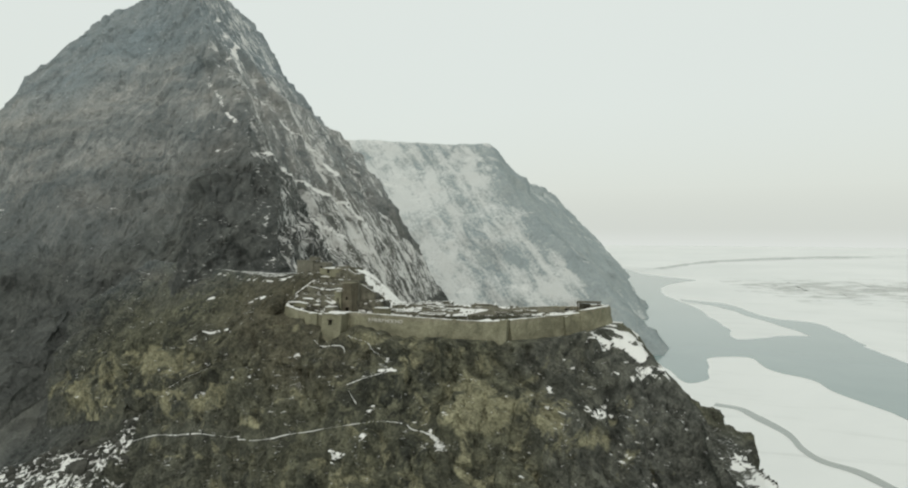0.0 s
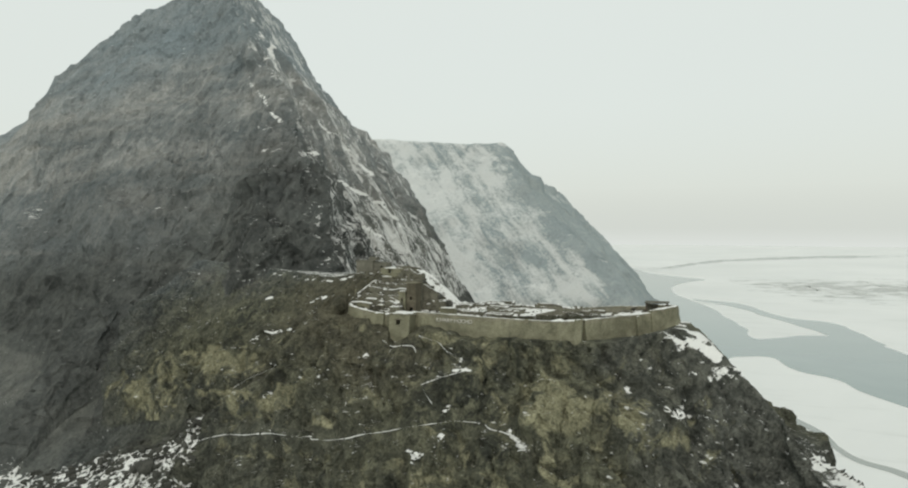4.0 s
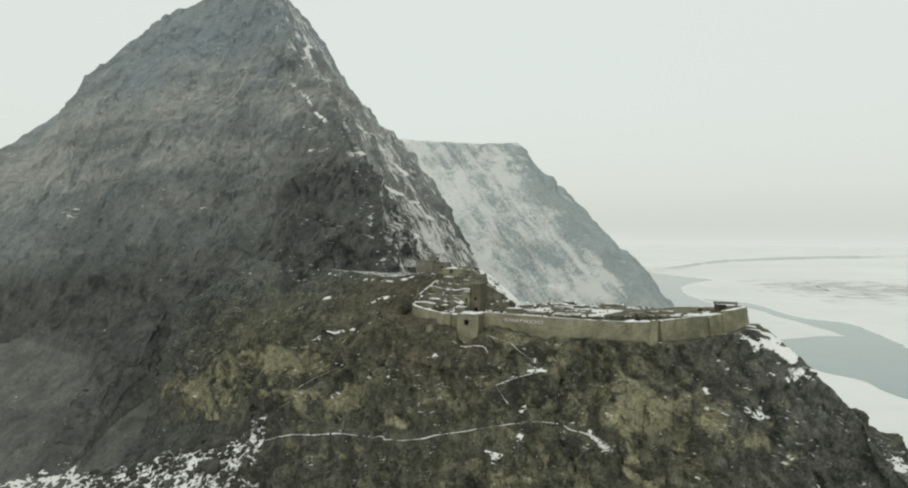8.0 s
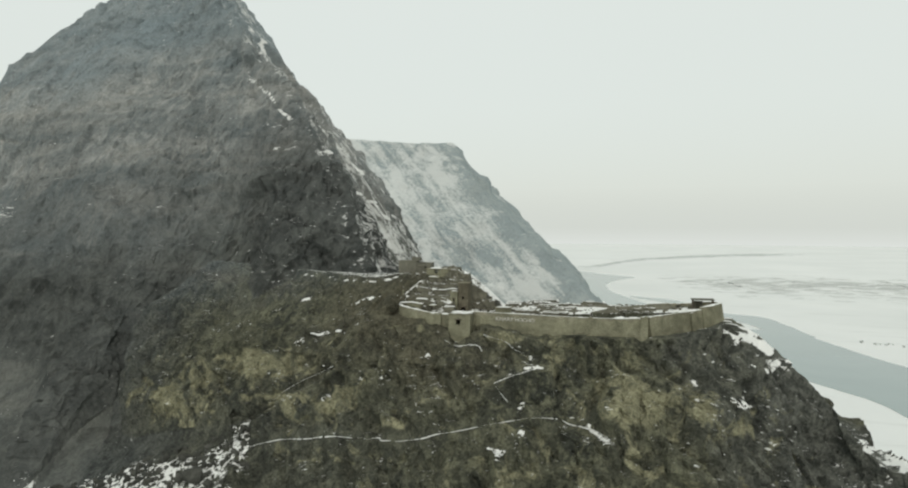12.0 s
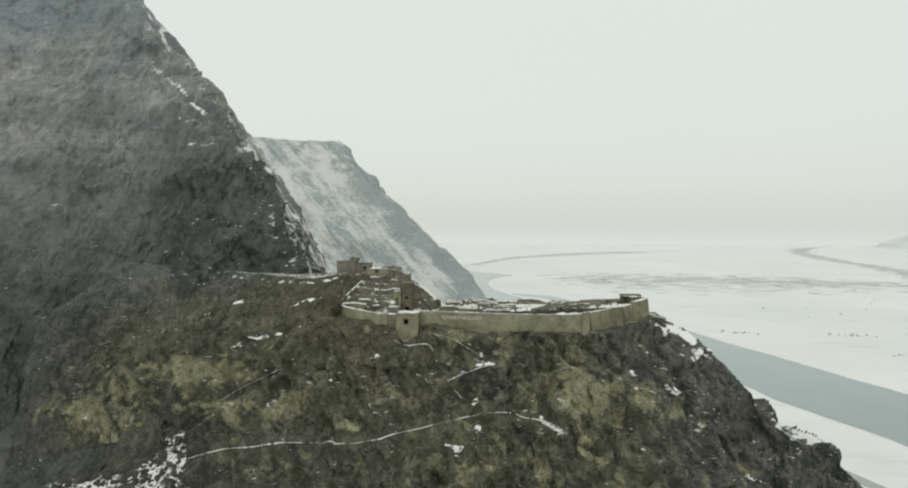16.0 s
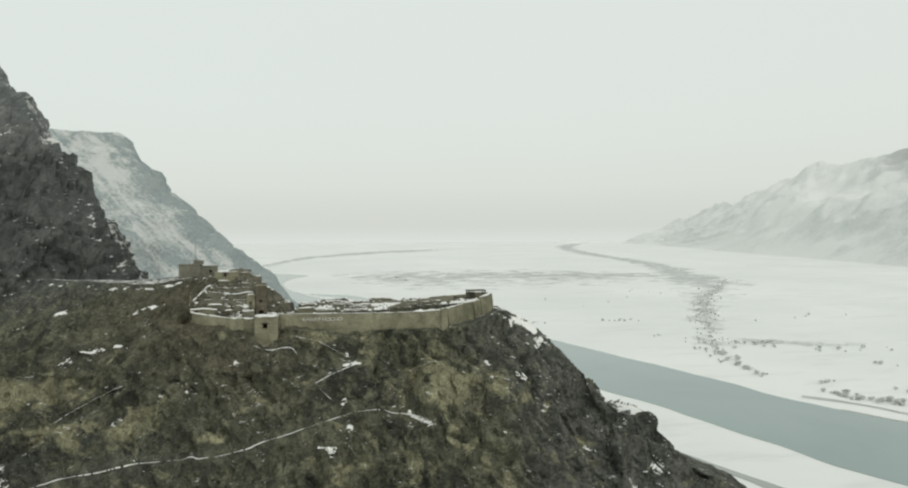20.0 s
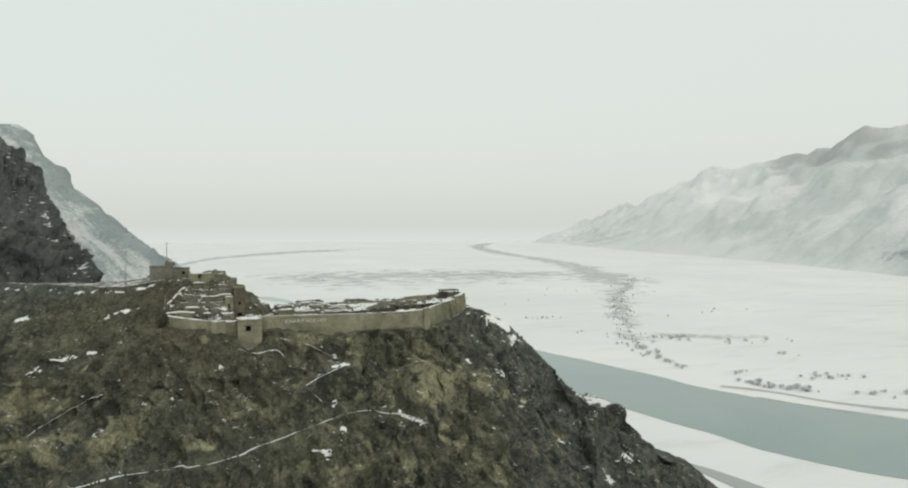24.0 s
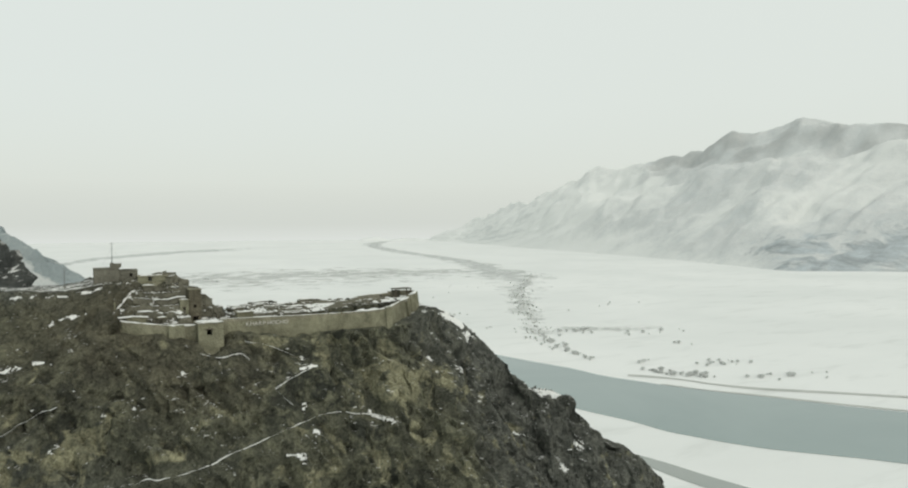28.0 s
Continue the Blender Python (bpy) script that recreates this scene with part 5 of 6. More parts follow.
for n, (x, y, z, wd, dp, tn) in enumerate([(21.6, 150.6, 75.9, 1.5, 1.6, 0.0), (31.6, 161.6, 75.8, 1.2, 1.4, 0.85), (-24.2, 152.2, 74.9, 3.0, 1.5, 0.0)]):
    b = thing("buttress", (x, y, ground_z(x, y - 0.8) - 0.5), "square tan stone buttress on the fort wall", "buttress", "wall buttresses")
    zb = ground_z(x, y - 0.8) - 2.0
    co, si = math.cos(tn) * wd / 2, math.sin(tn) * wd / 2
    bm = run_mesh([(x - co, y - si, z), (x + co, y + si, z)], zb, dp, 0.13, 0.05, 0.05, 0.5, 700 + n)
    part("masonry", bm, M_WALL, b)
    part("snow_cap", snow_sheet(x - wd / 2, x + wd / 2, y - dp / 2, y + dp / 2, z, 0.1, n + 5, 0.35, 0.5), M_SNOW, b)

# Raised letters along the wall.
sign = thing("wall_sign", (-10.4, 150.0, 73.3), "large cream letters fixed to the fort wall", "sign")
for n, ch in enumerate("KHARPHOCHO"):
    fc = bpy.data.curves.new("letter", "FONT")
    fc.body, fc.size, fc.extrude, fc.offset = ch, 1.10, 0.06, 0.010
    tmp = bpy.data.objects.new("tmp", fc)
    scene.collection.objects.link(tmp)
    me = bpy.data.meshes.new_from_object(tmp.evaluated_get(bpy.context.evaluated_depsgraph_get()))
    bpy.data.objects.remove(tmp)
    me.materials.append(M_WHITE)
    lx = -10.35 + n * 0.875
    ly = 153.63 - 0.112 * n * 0.875 - 0.5 - 0.16 * 1.0 - 0.18
    ob = new("letter", me)
    ob.parent = sign
    ob.matrix_parent_inverse = Matrix.Translation(-sign.location)
    ob.matrix_basis = Matrix.Translation((lx, ly, 73.72)) @ Matrix.Rotation(radians(-6.4), 4, "Z") @ Matrix.Rotation(radians(90), 4, "X") @ Matrix.Diagonal((1.12, 1, 1, 1))

fort_wall("rampart", [(-35.4, 158.3, 77.0), (-34.0, 160.0, 78.5), (-32.3, 161.9, 80.4), (-31.0, 163.2, 81.7), (-29.8, 164.2, 82.5)], "stepped stone wall climbing the edge of the upper town", thick=0.7, batter=0.08, seed=61, snow=0.3, mat=M_RUIN, coping=False, ragged=0.3)

# ---- gate tower ----
tower = thing("gate_tower", (-18, 150.5, 70), "square tan stone tower with one dark window", "tower")
tx0, tx1, ty0, ty1, tz0, tz1 = -20.4, -15.5, 150.0, 155.0, 66.0, 75.0
four_walls(tower, tx0, tx1, ty0, ty1, tz0, tz1, 0.8, [(-18.75, -17.75, 72.85, 73.95)], M_WALL, 5, 0.15)
bm = bmesh.new()
add_box(bm, tx0 - 0.12, tx1 + 0.12, ty0 - 0.12, ty1 + 0.1, tz1 + 0.004, tz1 + 0.25, 0.05, 3)
part("roof", bm, M_COPING, tower, "flat earth roof")
part("snow_cap", snow_sheet(tx0 - 0.1, tx1 + 0.2, ty0 - 0.1, ty1, tz1 + 0.25, 0.25, 4, 0.4, 0.95), M_SNOW, tower, "snow on the roof")
bm = bmesh.new()
add_box(bm, -19.0, -17.5, ty0 - 0.38, ty0 + 0.3, 73.97, 74.12)
part("lintel", bm, M_WOOD, tower, "dark timber lintel")

# ---- the upper town ----
def terrace(line, thick, seed, snow, snow_width=1.2, mat=None):
    fort_wall("terrace", line, "crumbling rubble terrace wall with snow along its edge" if snow > 0.1 else "crumbling dark rubble terrace wall", base="ground", thick=thick, batter=0.10, seed=seed, snow=snow,
              mat=mat or M_RUIN, ragged=0.32, coping=False, group="terraces below the citadel", snow_width=snow_width)


# The long terrace walls, lowest first.
terrace([(-34.4, 157.6, 76.5), (-31.5, 157.3, 76.7), (-28.8, 157.3, 76.4)], 0.9, 901, 0.55, 1.6, M_WALL)
terrace([(-30.6, 158.2, 77.5), (-28.4, 157.9, 77.5), (-26.0, 157.7, 76.9)], 0.8, 902, 0.75, 1.7)
terrace([(-25.6, 157.6, 76.9), (-24.2, 157.8, 77.2), (-22.4, 157.5, 76.5)], 0.7, 903, 0.3, 1.0)
terrace([(-32.6, 159.4, 78.3), (-29.5, 159.2, 78.6), (-26.0, 159.4, 78.2), (-22.6, 159.2, 78.4)], 0.7, 904, 0.08, 0.9)
terrace([(-31.2, 161.0, 80.2), (-29.3, 160.7, 79.9), (-27.5, 160.4, 79.7)], 0.8, 905, 0.6, 1.4)
terrace([(-27.2, 160.4, 79.6), (-24.6, 160.2, 79.5), (-22.8, 160.4, 79.9), (-21.2, 160.5, 79.8)], 0.8, 906, 0.65, 1.4)
terrace([(-29.6, 162.0, 81.0), (-26.5, 161.8, 80.8), (-22.0, 161.9, 80.9)], 0.7, 907, 0.1, 0.9)
terrace([(-24.6, 162.6, 81.8), (-21.5, 162.5, 81.9), (-18.2, 162.6, 81.4)], 0.8, 908, 0.6, 1.3)
terrace([(-24.0, 164.8, 84.1), (-22.4, 164.8, 84.3), (-20.8, 165.0, 83.2)], 0.8, 909, 0.25, 1.0)
terrace([(-20.6, 164.4, 81.6), (-17.6, 164.4, 80.4), (-15.0, 164.6, 78.9)], 0.8, 910, 0.25, 1.0)
rng = random.Random(8)
for a, b, y in [(-33.0, -23.0, 156.0), (-31.0, -22.0, 158.7), (-27.6, -19.0, 163.4)]:
    x = a
    while x < b - 0.8:
        e = min(b, x + rng.uniform(1.4, 3.6))
        y0, y1 = y + rng.uniform(-0.4, 0.4), y + rng.uniform(-0.4, 0.4)
        h = rng.uniform(0.3, 1.0)
        level_z = sum(ground_z(x + (e - x) * k, y0 + (y1 - y0) * k) for k in (0.2, 0.5, 0.8)) / 3
        terrace([(x, y0, level_z + h), ((x + e) / 2, (y0 + y1) / 2 - 0.1, level_z + h * rng.uniform(0.6, 1.2)), (e, y1, level_z + h * rng.uniform(0.3, 1.0))], rng.uniform(0.5, 0.9), rng.randrange(9999), rng.choice((0.0, 0.0, 0.05, 0.3)), rng.uniform(0.8, 1.4))
        x = e + rng.uniform(0.3, 1.6)
house(-30.0, -24.2, 164.0, 168.5, 2.4, "plastered stone house under a snowy flat roof", [(2.0, 2.7, 0.9, 1.8)], 71, 0.95, M_WALL, top=84.2)
house(-20.6, -18.2, 158.9, 162.0, 6.6, "tall narrow tower house with a dark doorway", [(0.75, 1.75, 0.3, 2.6), (0.9, 1.4, 4.4, 5.1)], 72, 0.0, M_BROWN, top=81.3)
# Added pale block that gives the tower house its bright, lit left side.
house(-22.5, -20.75, 158.6, 160.0, 1.5, "small pale house added as the lit left side of the tower house", [(0.6, 1.1, 0.2, 1.2)], 73, 0.3, M_WALL, top=79.2)
house(-29.2, -26.5, 163.0, 163.9, 1.5, "small ruined stone house under a snowy roof", [], 74, 0.85, top=82.2)
house(-11.2, -7.8, 156.6, 158.8, 1.3, "low plastered stone house behind the wall", [], 75, 0.95, M_WALL, top=75.95)
house(-27.2, -25.4, 156.6, 157.8, 1.3, "small ruined stone house behind the rampart", [(0.5, 1.0, 0.3, 1.0)], 76, 0.6)
for n, (x, y, l, w, h, tn) in enumerate([(-18.6, 165.0, 3.0, 2.0, 1.1, 0.1), (-14.6, 164.4, 2.6, 1.8, 1.0, 0.3),
                                       (-21.4, 166.4, 3.0, 2.2, 1.2, 0.0), (-12.0, 162.0, 2.6, 2.0, 1.0, 0.1), (-16.6, 158.6, 2.8, 2.0, 1.3, 0.0), (-22.0, 156.4, 2.2, 1.6, 1.3, 0.1)]):
    ruin(x, y, l, w, h, tn, 200 + n, "broken rubble walls of a collapsed house")


def rubble(name, n, spot, size, seed, label):
    """Loose angular stones lying about, as one heap of stuff."""
    rng = random.Random(seed)
    bm = bmesh.new()
    for k in range(n):
        x, y = spot(rng)
        r = size * rng.uniform(0.35, 1.0) ** 1.5
        z = ground_z(x, y)
        a = rng.uniform(0, 3.14)
        l, w, h = r * rng.uniform(0.8, 1.8), r * rng.uniform(0.6, 1.0), r * rng.uniform(0.5, 0.9)
        add_box(bm, x - l / 2, x + l / 2, y - w / 2, y + w / 2, z - 0.3 * h, z + 0.75 * h, 0.16 * r, k + seed * 31, a)
    ob = part(name, bm, M_RUIN, None)
    return tagged(ob, label, "rubble", kind="stuff")


def in_town(rng):
    x = rng.uniform(-34, -11)
    return x, rng.uniform(155.5 + 4 * max(0.0, (-20 - x) / -20), 168)


def in_yard(rng):
    x = rng.uniform(-12, 34)
    return x, rng.uniform(156.5 + max(0.0, x - 20) * 0.9, 174.5)


rubble("rubble", 420, in_town, 0.9, 41, "loose grey rubble between the ruined terraces")
def on_mound(rng):
    x = rng.uniform(-25, -12)
    return x, rng.uniform(162.5, 169)


rubble("rubble", 170, on_mound, 1.5, 43, "dark broken stones heaped on the crest beside the upper town")
rubble("rubble", 260, in_yard, 0.75, 42, "loose grey rubble lying in the fort's snowy yard")

citadel = thing("citadel", (-34, 168, 82), "grey block building on the summit of the fort", "house")
four_walls(citadel, -38.1, -33.4, 166.0, 169.5, 80.0, 86.0, 0.5, [], M_CONC, 81)
four_walls(citadel, -33.396, -29.8, 166.4, 169.5, 80.0, 85.5, 0.5, [(-31.4, -30.8, 84.2, 84.9)], M_CONC, 82)
part("west_roof", roof_slab(-38.1, -33.4, 166.0, 169.5, 86.004, 0.18, 0.12, 83), M_CONC, citadel)
part("east_roof", roof_slab(-33.28, -29.8, 166.4, 169.5, 85.504, 0.18, 0.1, 84), M_CONC, citadel)
bm = bmesh.new()
add_box(bm, -35.0, -32.9, 167.0, 168.8, 86.19, 87.0, 0.03, 85)
part("roof_room", bm, M_CONC, citadel, "small room on the roof")
part("snow_cap", snow_sheet(-38.0, -29.8, 165.9, 168.5, 86.18, 0.05, 86, 0.5, 0.2), M_SNOW, citadel)


def mast(x, y, z, h, label, arms):
    m = thing("antenna_mast", (x, y, z), label, "mast", "masts on the ridge")
    bm = bmesh.new()
    bmesh.ops.create_cone(bm, cap_ends=True, segments=8, radius1=0.09, radius2=0.045, depth=h, matrix=Matrix.Translation((x, y, z + h / 2)))
    part("pole", bm, M_METAL, m)
    bm = bmesh.new()
    add_box(bm, x - 0.3, x + 0.3, y - 0.3, y + 0.3, z - 0.4, z + 0.2)
    part("footing", bm, M_CONC, m)
    for k in range(arms):
        bm = bmesh.new()
        add_box(bm, x - 0.55, x + 0.55, y - 0.03, y + 0.03, z + h * (0.9 - 0.1 * k), z + h * (0.9 - 0.1 * k) + 0.06)
        part("crossarm", bm, M_METAL, m)
    for k in range(3):
        a = k * 2.094 + 0.4
        bm = bmesh.new()
        p0, p1 = Vector((x, y, z + h * 0.75)), Vector((x + 2.2 * math.cos(a), y + 2.2 * math.sin(a), z - 0.2))
        d = p1 - p0
        bmesh.ops.create_cone(bm, cap_ends=False, segments=4, radius1=0.012, radius2=0.012, depth=d.length, matrix=Matrix.Translation((p0 + p1) / 2) @ d.to_track_quat("Z", "Y").to_matrix().to_4x4())
        part("guy_wire", bm, M_METAL, m)
    return m


mast(-34.6, 168.0, 87.0, 4.6, "thin grey antenna mast on the citadel roof", 1)
mast(-43.4, 171.5, ground_z(-43.4, 171.5), 4.4, "thin grey mast with a crossarm on the bare ridge", 2)

# A flat-roofed shelter inside the bastion.
hut = thing("lookout_shelter", (34.5, 171, 76.3), "small open shelter with a flat roof on the bastion", "shelter")
bm = bmesh.new()
add_box(bm, 32.4, 37.4, 169.2, 172.2, 77.9, 78.1, 0.04, 91)
part("roof", bm, M_CONC, hut, "thin flat roof")
for x, y in ((32.7, 169.5), (37.1, 169.5), (32.7, 171.9), (37.1, 171.9)):
    bm = bmesh.new()
    add_box(bm, x - 0.12, x + 0.12, y - 0.12, y + 0.12, 71.0, 77.9)
    part("post", bm, M_WOOD, hut)
bm = bmesh.new()
add_box(bm, 32.6, 35.0, 171.6, 172.0, 71.0, 77.5, 0.05, 92)
part("back_wall", bm, M_RUIN, hut)

# A long bank of dark earth and stones across the yard.
def earth_bank(ax, ay, bx, by, half, high, seed):
    n, m = 70, 16
    us, ws = np.linspace(-0.04, 1.04, n), np.linspace(-1, 1, m)
    U, W_ = (a.ravel() for a in np.meshgrid(us, ws))
    length = math.hypot(bx - ax, by - ay)
    tx, ty = (bx - ax) / length, (by - ay) / length
    px, py = ax + (bx - ax) * U - ty * W_ * half, ay + (by - ay) * U + tx * W_ * half
    q = np.stack([px, py, 0 * px], 1)
    h = high * np.clip(1 - W_**2, 0, 1) * np.clip(4 * U + 0.2, 0, 1) * np.clip(4 * (1 - U) + 0.2, 0, 1) * (0.8 + 0.5 * fractal(q, 3.5, 3, seed)) + 0.12 * blocks(q, 0.9, seed)
    z = np.array([ground_z(a, b) for a, b in zip(px, py)]) - 0.25 + np.maximum(h, 0)
    me = mesh_from_arrays("earth_bank", np.stack([px, py, z], 1), grid_faces(n, m))
    me.materials.append(M_RUIN)
    return tagged(new("earth_bank", me), "long low bank of dark earth and rubble in the snowy yard", "earth bank", "earth banks in the yard")


earth_bank(10, 161.5, 31, 171.5, 1.6, 1.1, 801)
earth_bank(-4, 162, 8, 163, 1.5, 0.9, 802)
earth_bank(2, 168.5, 16, 169.5, 1.6, 0.9, 803)

# ---- ruins on the plateau ----
rng = random.Random(5)
for n in range(24):
    x = rng.uniform(-9, 27)
    y = 158.5 + 15 * ((n * 0.37) % 1.0)
    if x > 20 and y < 165 + (x - 21) * 1.1:
        continue
    ruin(x, y, rng.uniform(2.5, 6.0), rng.uniform(1.6, 3.0), rng.uniform(0.35, 0.8), rng.uniform(-0.18, 0.18), 300 + n, "low broken stone walls dusted with snow")


# ---- snow on ledges, the path, loose stones ----
def face_hit(x, z, y0=95.0):
    """The cliff's face at a place along it and a height."""
    hit = TERRAIN.ray_cast(Vector((x, y0, z)), Vector((0, 1, 0)))
    return (hit[0], hit[1]) if hit[0] else (None, None)


def ledge_path(points, width, seed, name, label):
    """A narrow path worn across the face, with snow on it: points are (place along the cliff, height)."""
    line = smooth_line(points, 20)
    bm = bmesh.new()
    rows = []
    rough = fractal(np.stack([line[:, 0], line[:, 1], 0 * line[:, 0] + seed], 1), 2.4, 3, seed)
    for k, (x, z) in enumerate(line):
        p, nrm = face_hit(x, z)
        if p is None:
            continue
        w = width * max(0.12, 0.7 + 1.0 * rough[k])
        p = p + Vector((0, 0, 0.5 * width * rough[-1 - k]))
        rows.append([bm.verts.new(p + Vector((0, o * w - 0.20, up * w * 3.4 + 0.05))) for o, up in ((-0.9, -0.25), (-0.6, 0.10), (0.4, 0.16), (1.4, 0.12))])
    gaps = random.Random(seed)
    for a, b in zip(rows[:-1], rows[1:]):
        if gaps.random() < 0.88 and (a[0].co - b[0].co).length < 2.5:
            for k in range(3):
                bm.faces.new((a[k], b[k], b[k + 1], a[k + 1]))
    bmesh.ops.delete(bm, geom=[v for v in bm.verts if not v.link_faces], context="VERTS")
    return tagged(part(name, bm, M_SNOW, None), label, "path", kind="structure")


ledge_path(PATHS[0], 0.095, 3, "path", "narrow snow-filled footpath across the cliff face")
ledge_path(PATHS[1], 0.12, 4, "path", "narrow snow-filled footpath zigzagging up the cliff")
ledge_path(PATHS[2], 0.10, 5, "path", "narrow snow-filled footpath zigzagging up the cliff")
ledge_path([(-1.5, 67.2), (-5, 69.2), (-8.5, 70.6), (-11.8, 71.4)], 0.07, 6, "path", "narrow snow-filled footpath zigzagging up the cliff")
ledge_path([(-62, 53.5), (-55, 58.5), (-48, 62.0), (-45, 63.6)], 0.07, 7, "path", "narrow snow-filled cleft across the cliff face")
ledge_path([(-20.5, 69.6), (-17.5, 68.9), (-14.5, 69.2), (-12.6, 69.0), (-11.6, 68.0)], 0.12, 8, "path", "snow-covered rock ledge under the gate tower")
for x0, x1, y0, y1, z in ((15.2, 21.6, 152.4, 155.6, 75.15), (-14.6, -7.6, 154.8, 157.4, 74.55), (-6.5, 8, 153.9, 155.6, 74.7), (31.0, 34.4, 163.6, 167.5, 75.9), (-24.6, -20.6, 152.9, 155.4, 74.5)):
    drift = part("snow_drift", snow_sheet(x0, x1, y0, y1, z - 0.1, 0.35, int(x0 * 7) + 90, 0.35, 0.85), M_SNOW, None)
    tagged(drift, "smooth drift of snow lying behind the fort wall", "snow drift", "snow drifts in the fort")

# ---- boulders on the stone fan ----
def on_fan(rng):
    x = rng.uniform(-118, -60)
    return x, rng.uniform(122, min(143.5 + 0.115 * (x + 73.7), 132 - (x + 57.5) / 0.83))


def boulder(x, y, size, seed, label="dark angular boulder lying on the snowy stone fan", group="boulders on the stone fan"):
    """A split block of rock, sunk a little into the fan."""
    rng = random.Random(seed)
    bm = bmesh.new()
    bmesh.ops.create_icosphere(bm, subdivisions=2, radius=1.0)
    cuts = [(Vector((rng.uniform(-1, 1), rng.uniform(-1, 1), rng.uniform(-0.3, 1))).normalized(), rng.uniform(0.5, 0.8)) for _ in range(9)]
    z = ground_z(x, y)
    turn = Matrix.Rotation(rng.uniform(0, 3), 3, "Z")
    for v in bm.verts:
        for nrm, d in cuts:
            v.co -= nrm * max(0.0, v.co.dot(nrm) - d)
        v.co = turn @ Vector((v.co.x * 0.62 * size, v.co.y * 0.45 * size, v.co.z * 0.42 * size)) + Vector((x, y, z + 0.16 * size))
    ob = part("boulder", bm, M_BOULDER, None)
    return tagged(ob, label, "boulder", group)


M_BOULDER = masonry_material("dark_boulder", (0.070, 0.072, 0.064), (0.105, 0.106, 0.092), (0.045, 0.046, 0.040))
fan_stones = rubble("rubble", 560, on_fan, 1.25, 47, "dark broken stones showing through the snow of the stone fan")
fan_stones.data.materials.clear()
fan_stones.data.materials.append(M_BOULDER)
for n, (x, y, size) in enumerate([(-74.6, 133.5, 5.2), (-78.5, 134.2, 3.4), (-82, 139.5, 2.6), (-88, 135.5, 2.4), (-70, 138.8, 2.2), (-94, 138, 2.6), (-69.5, 131.5, 2.4), (-101, 136, 2.2), (-85, 131.5, 2.6), (-64.5, 130, 2.0), (-76, 141, 2.0)]):
    boulder(x, y, size, 600 + n)
for n, (x, y, size) in enumerate([(-15.9, 166.6, 3.2), (-13.4, 166.8, 3.4), (-11.4, 167.2, 2.0), (-18.3, 166.4, 2.6), (-20.2, 166.8, 2.2), (-14.6, 165.2, 2.0), (-17.0, 165.0, 1.8)]):
    boulder(x, y, size, 640 + n, "dark rough boulder on the crest beside the upper town", "boulders on the crest")

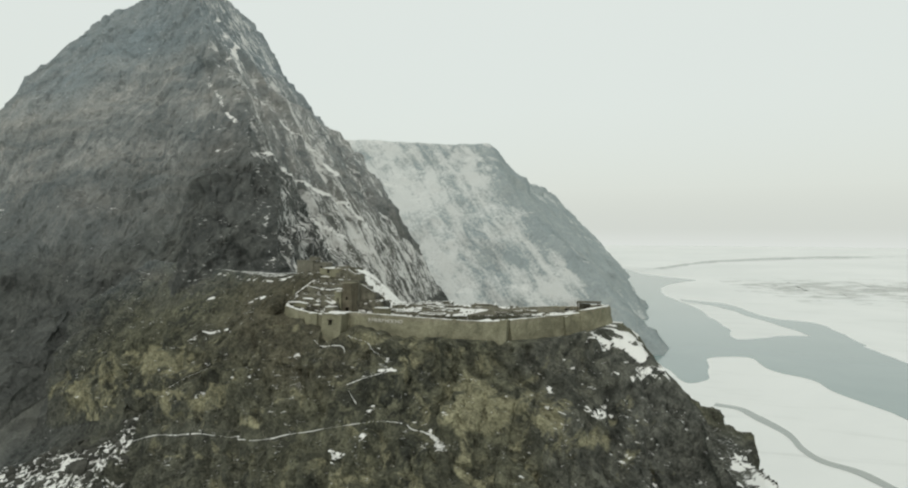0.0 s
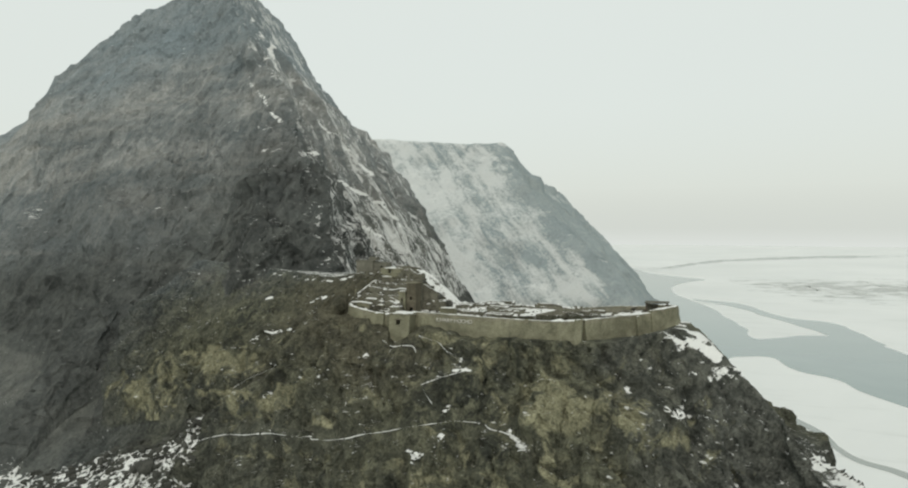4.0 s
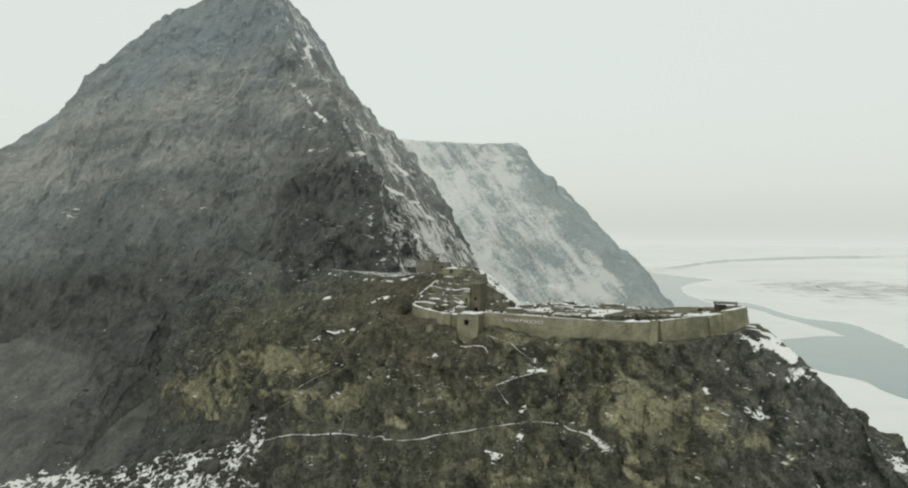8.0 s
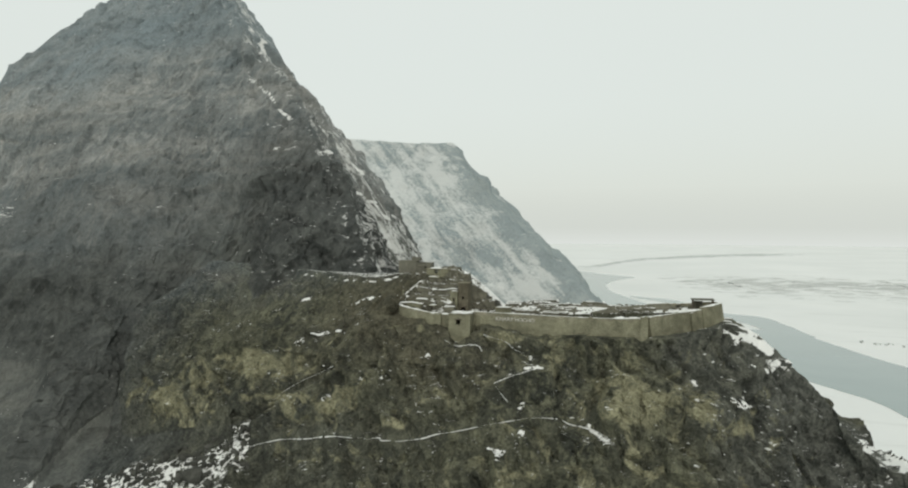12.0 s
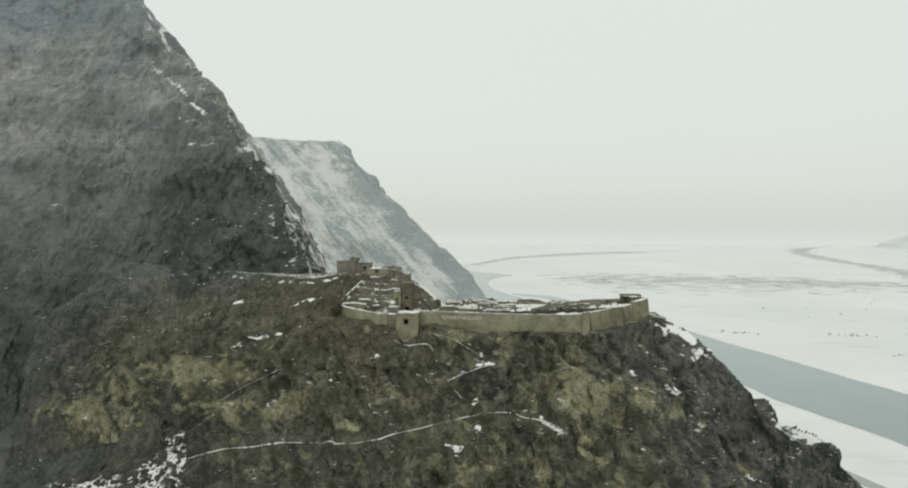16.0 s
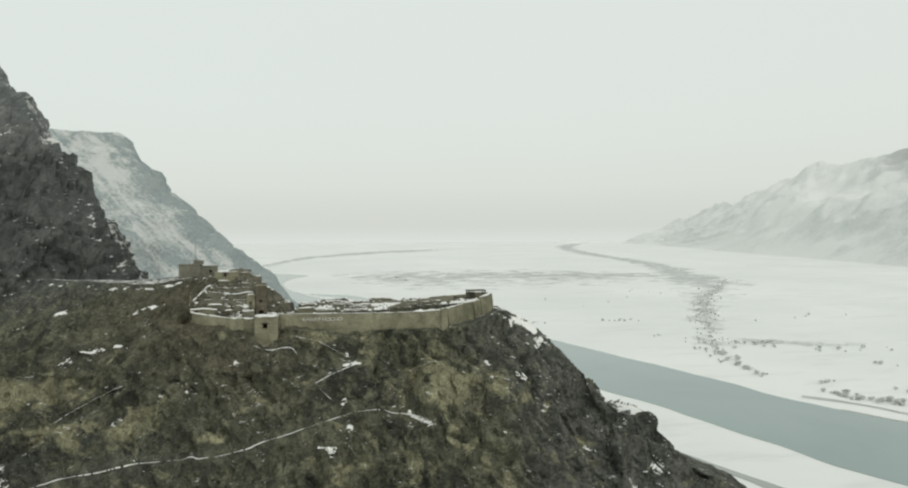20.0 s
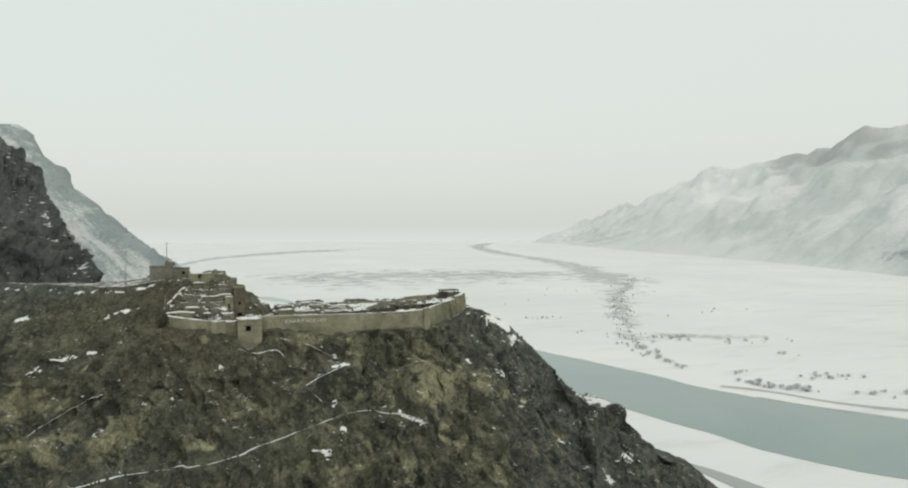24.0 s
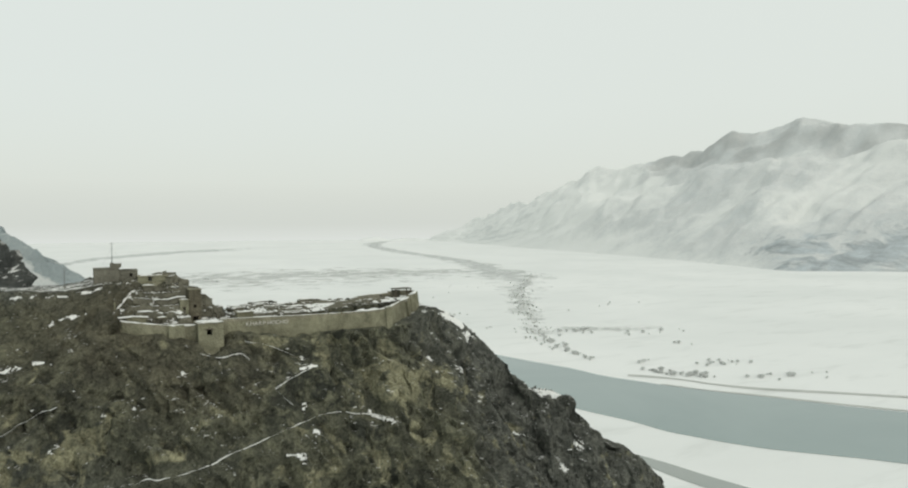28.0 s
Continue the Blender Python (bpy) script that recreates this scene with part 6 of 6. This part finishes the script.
# ---- scrub on the plain ----
def bush(seed, size):
    """A leafless shrub: many thin stems fanning out from the root."""
    rng = random.Random(seed)
    b = thing("bush", (0, 0, 0), "leafless shrub standing in the snow, haze painted into its pale twigs", "bush", "shrubs on the plain")
    bm = bmesh.new()
    for k in range(46):
        a, lean = rng.uniform(0, 6.283), rng.uniform(0.05, 0.95)
        h = size * rng.uniform(0.55, 1.0) * (1 - 0.35 * lean)
        d = Vector((math.cos(a) * lean * size * 0.75, math.sin(a) * lean * size * 0.75, h))
        side = Vector((-math.sin(a), math.cos(a), 0)) * size * 0.035
        root = Vector((rng.uniform(-0.2, 0.2), rng.uniform(-0.2, 0.2), -0.1)) * size
        mid = root + d * 0.55 + Vector((0, 0, 0.1 * size))
        v = [bm.verts.new(p) for p in (root - side, root + side, mid + side * 1.6, mid - side * 1.6, root + d)]
        bm.faces.new((v[0], v[1], v[2], v[3]))
        bm.faces.new((v[3], v[2], v[4]))
        w = [bm.verts.new(p) for p in (mid, mid + d * 0.35 + side * 7, mid + d * 0.45 + side * 3)]
        bm.faces.new(w)
        w = [bm.verts.new(p) for p in (mid, mid + d * 0.30 - side * 7, mid + d * 0.42 - side * 3)]
        bm.faces.new(w)
    part("crown", bm, M_TWIG, b)
    bm = bmesh.new()
    bmesh.ops.create_icosphere(bm, subdivisions=1, radius=size * 0.35)
    for v in bm.verts:
        v.co = Vector((v.co.x * 1.3, v.co.y * 1.3, max(-0.1, v.co.z * 0.5))) + Vector((rng.uniform(-1, 1), rng.uniform(-1, 1), 0)) * size * 0.06
    part("stem_base", bm, M_TWIG, b)
    return b


rng = random.Random(77)
kinds = [bush(900, 2.8), bush(901, 3.6), bush(902, 2.2)]
spots = []
for a, b, n, spread in (((739, 1063), (506, 766), 44, 10), ((506, 766), (390, 596), 74, 9), ((390, 596), (298, 449), 60, 9), ((298, 449), (286, 404), 20, 5), ((286, 404), (280, 365), 16, 4), ((340, 480), (393, 431), 20, 6), ((393, 431), (450, 420), 6, 8),
                        ((285, 320), (302, 286), 40, 2.2), ((328, 324), (352, 304), 16, 6), ((324, 274), (338, 266), 8, 5), ((351, 263), (372, 250), 5, 5), ((296, 344), (307, 340), 5, 3), ((205, 640), (231, 625), 10, 5), ((312, 626), (330, 627), 6, 4), ((300, 636), (327, 621), 5, 5),
                        ((440, 589), (541, 596), 6, 14), ((584, 940), (336, 790), 16, 24), ((378, 381), (385, 375), 3, 4), ((296, 534), (300, 520), 3, 4)):
    for _ in range(n):
        t = rng.random()
        spots.append((a[0] + (b[0] - a[0]) * t + rng.gauss(0, spread), a[1] + (b[1] - a[1]) * t + rng.gauss(0, spread)))
for n, (x, y) in enumerate(spots):
    m = Matrix.Translation((x, y, -0.05)) @ Matrix.Rotation(rng.uniform(0, 6.28), 4, "Z") @ Matrix.Scale(rng.uniform(0.5, 1.0) * (1.25 if y < 480 else 1.0), 4)
    if n < 3:
        kinds[n].matrix_basis = m
    else:
        copy_thing(kinds[n % 3], m)
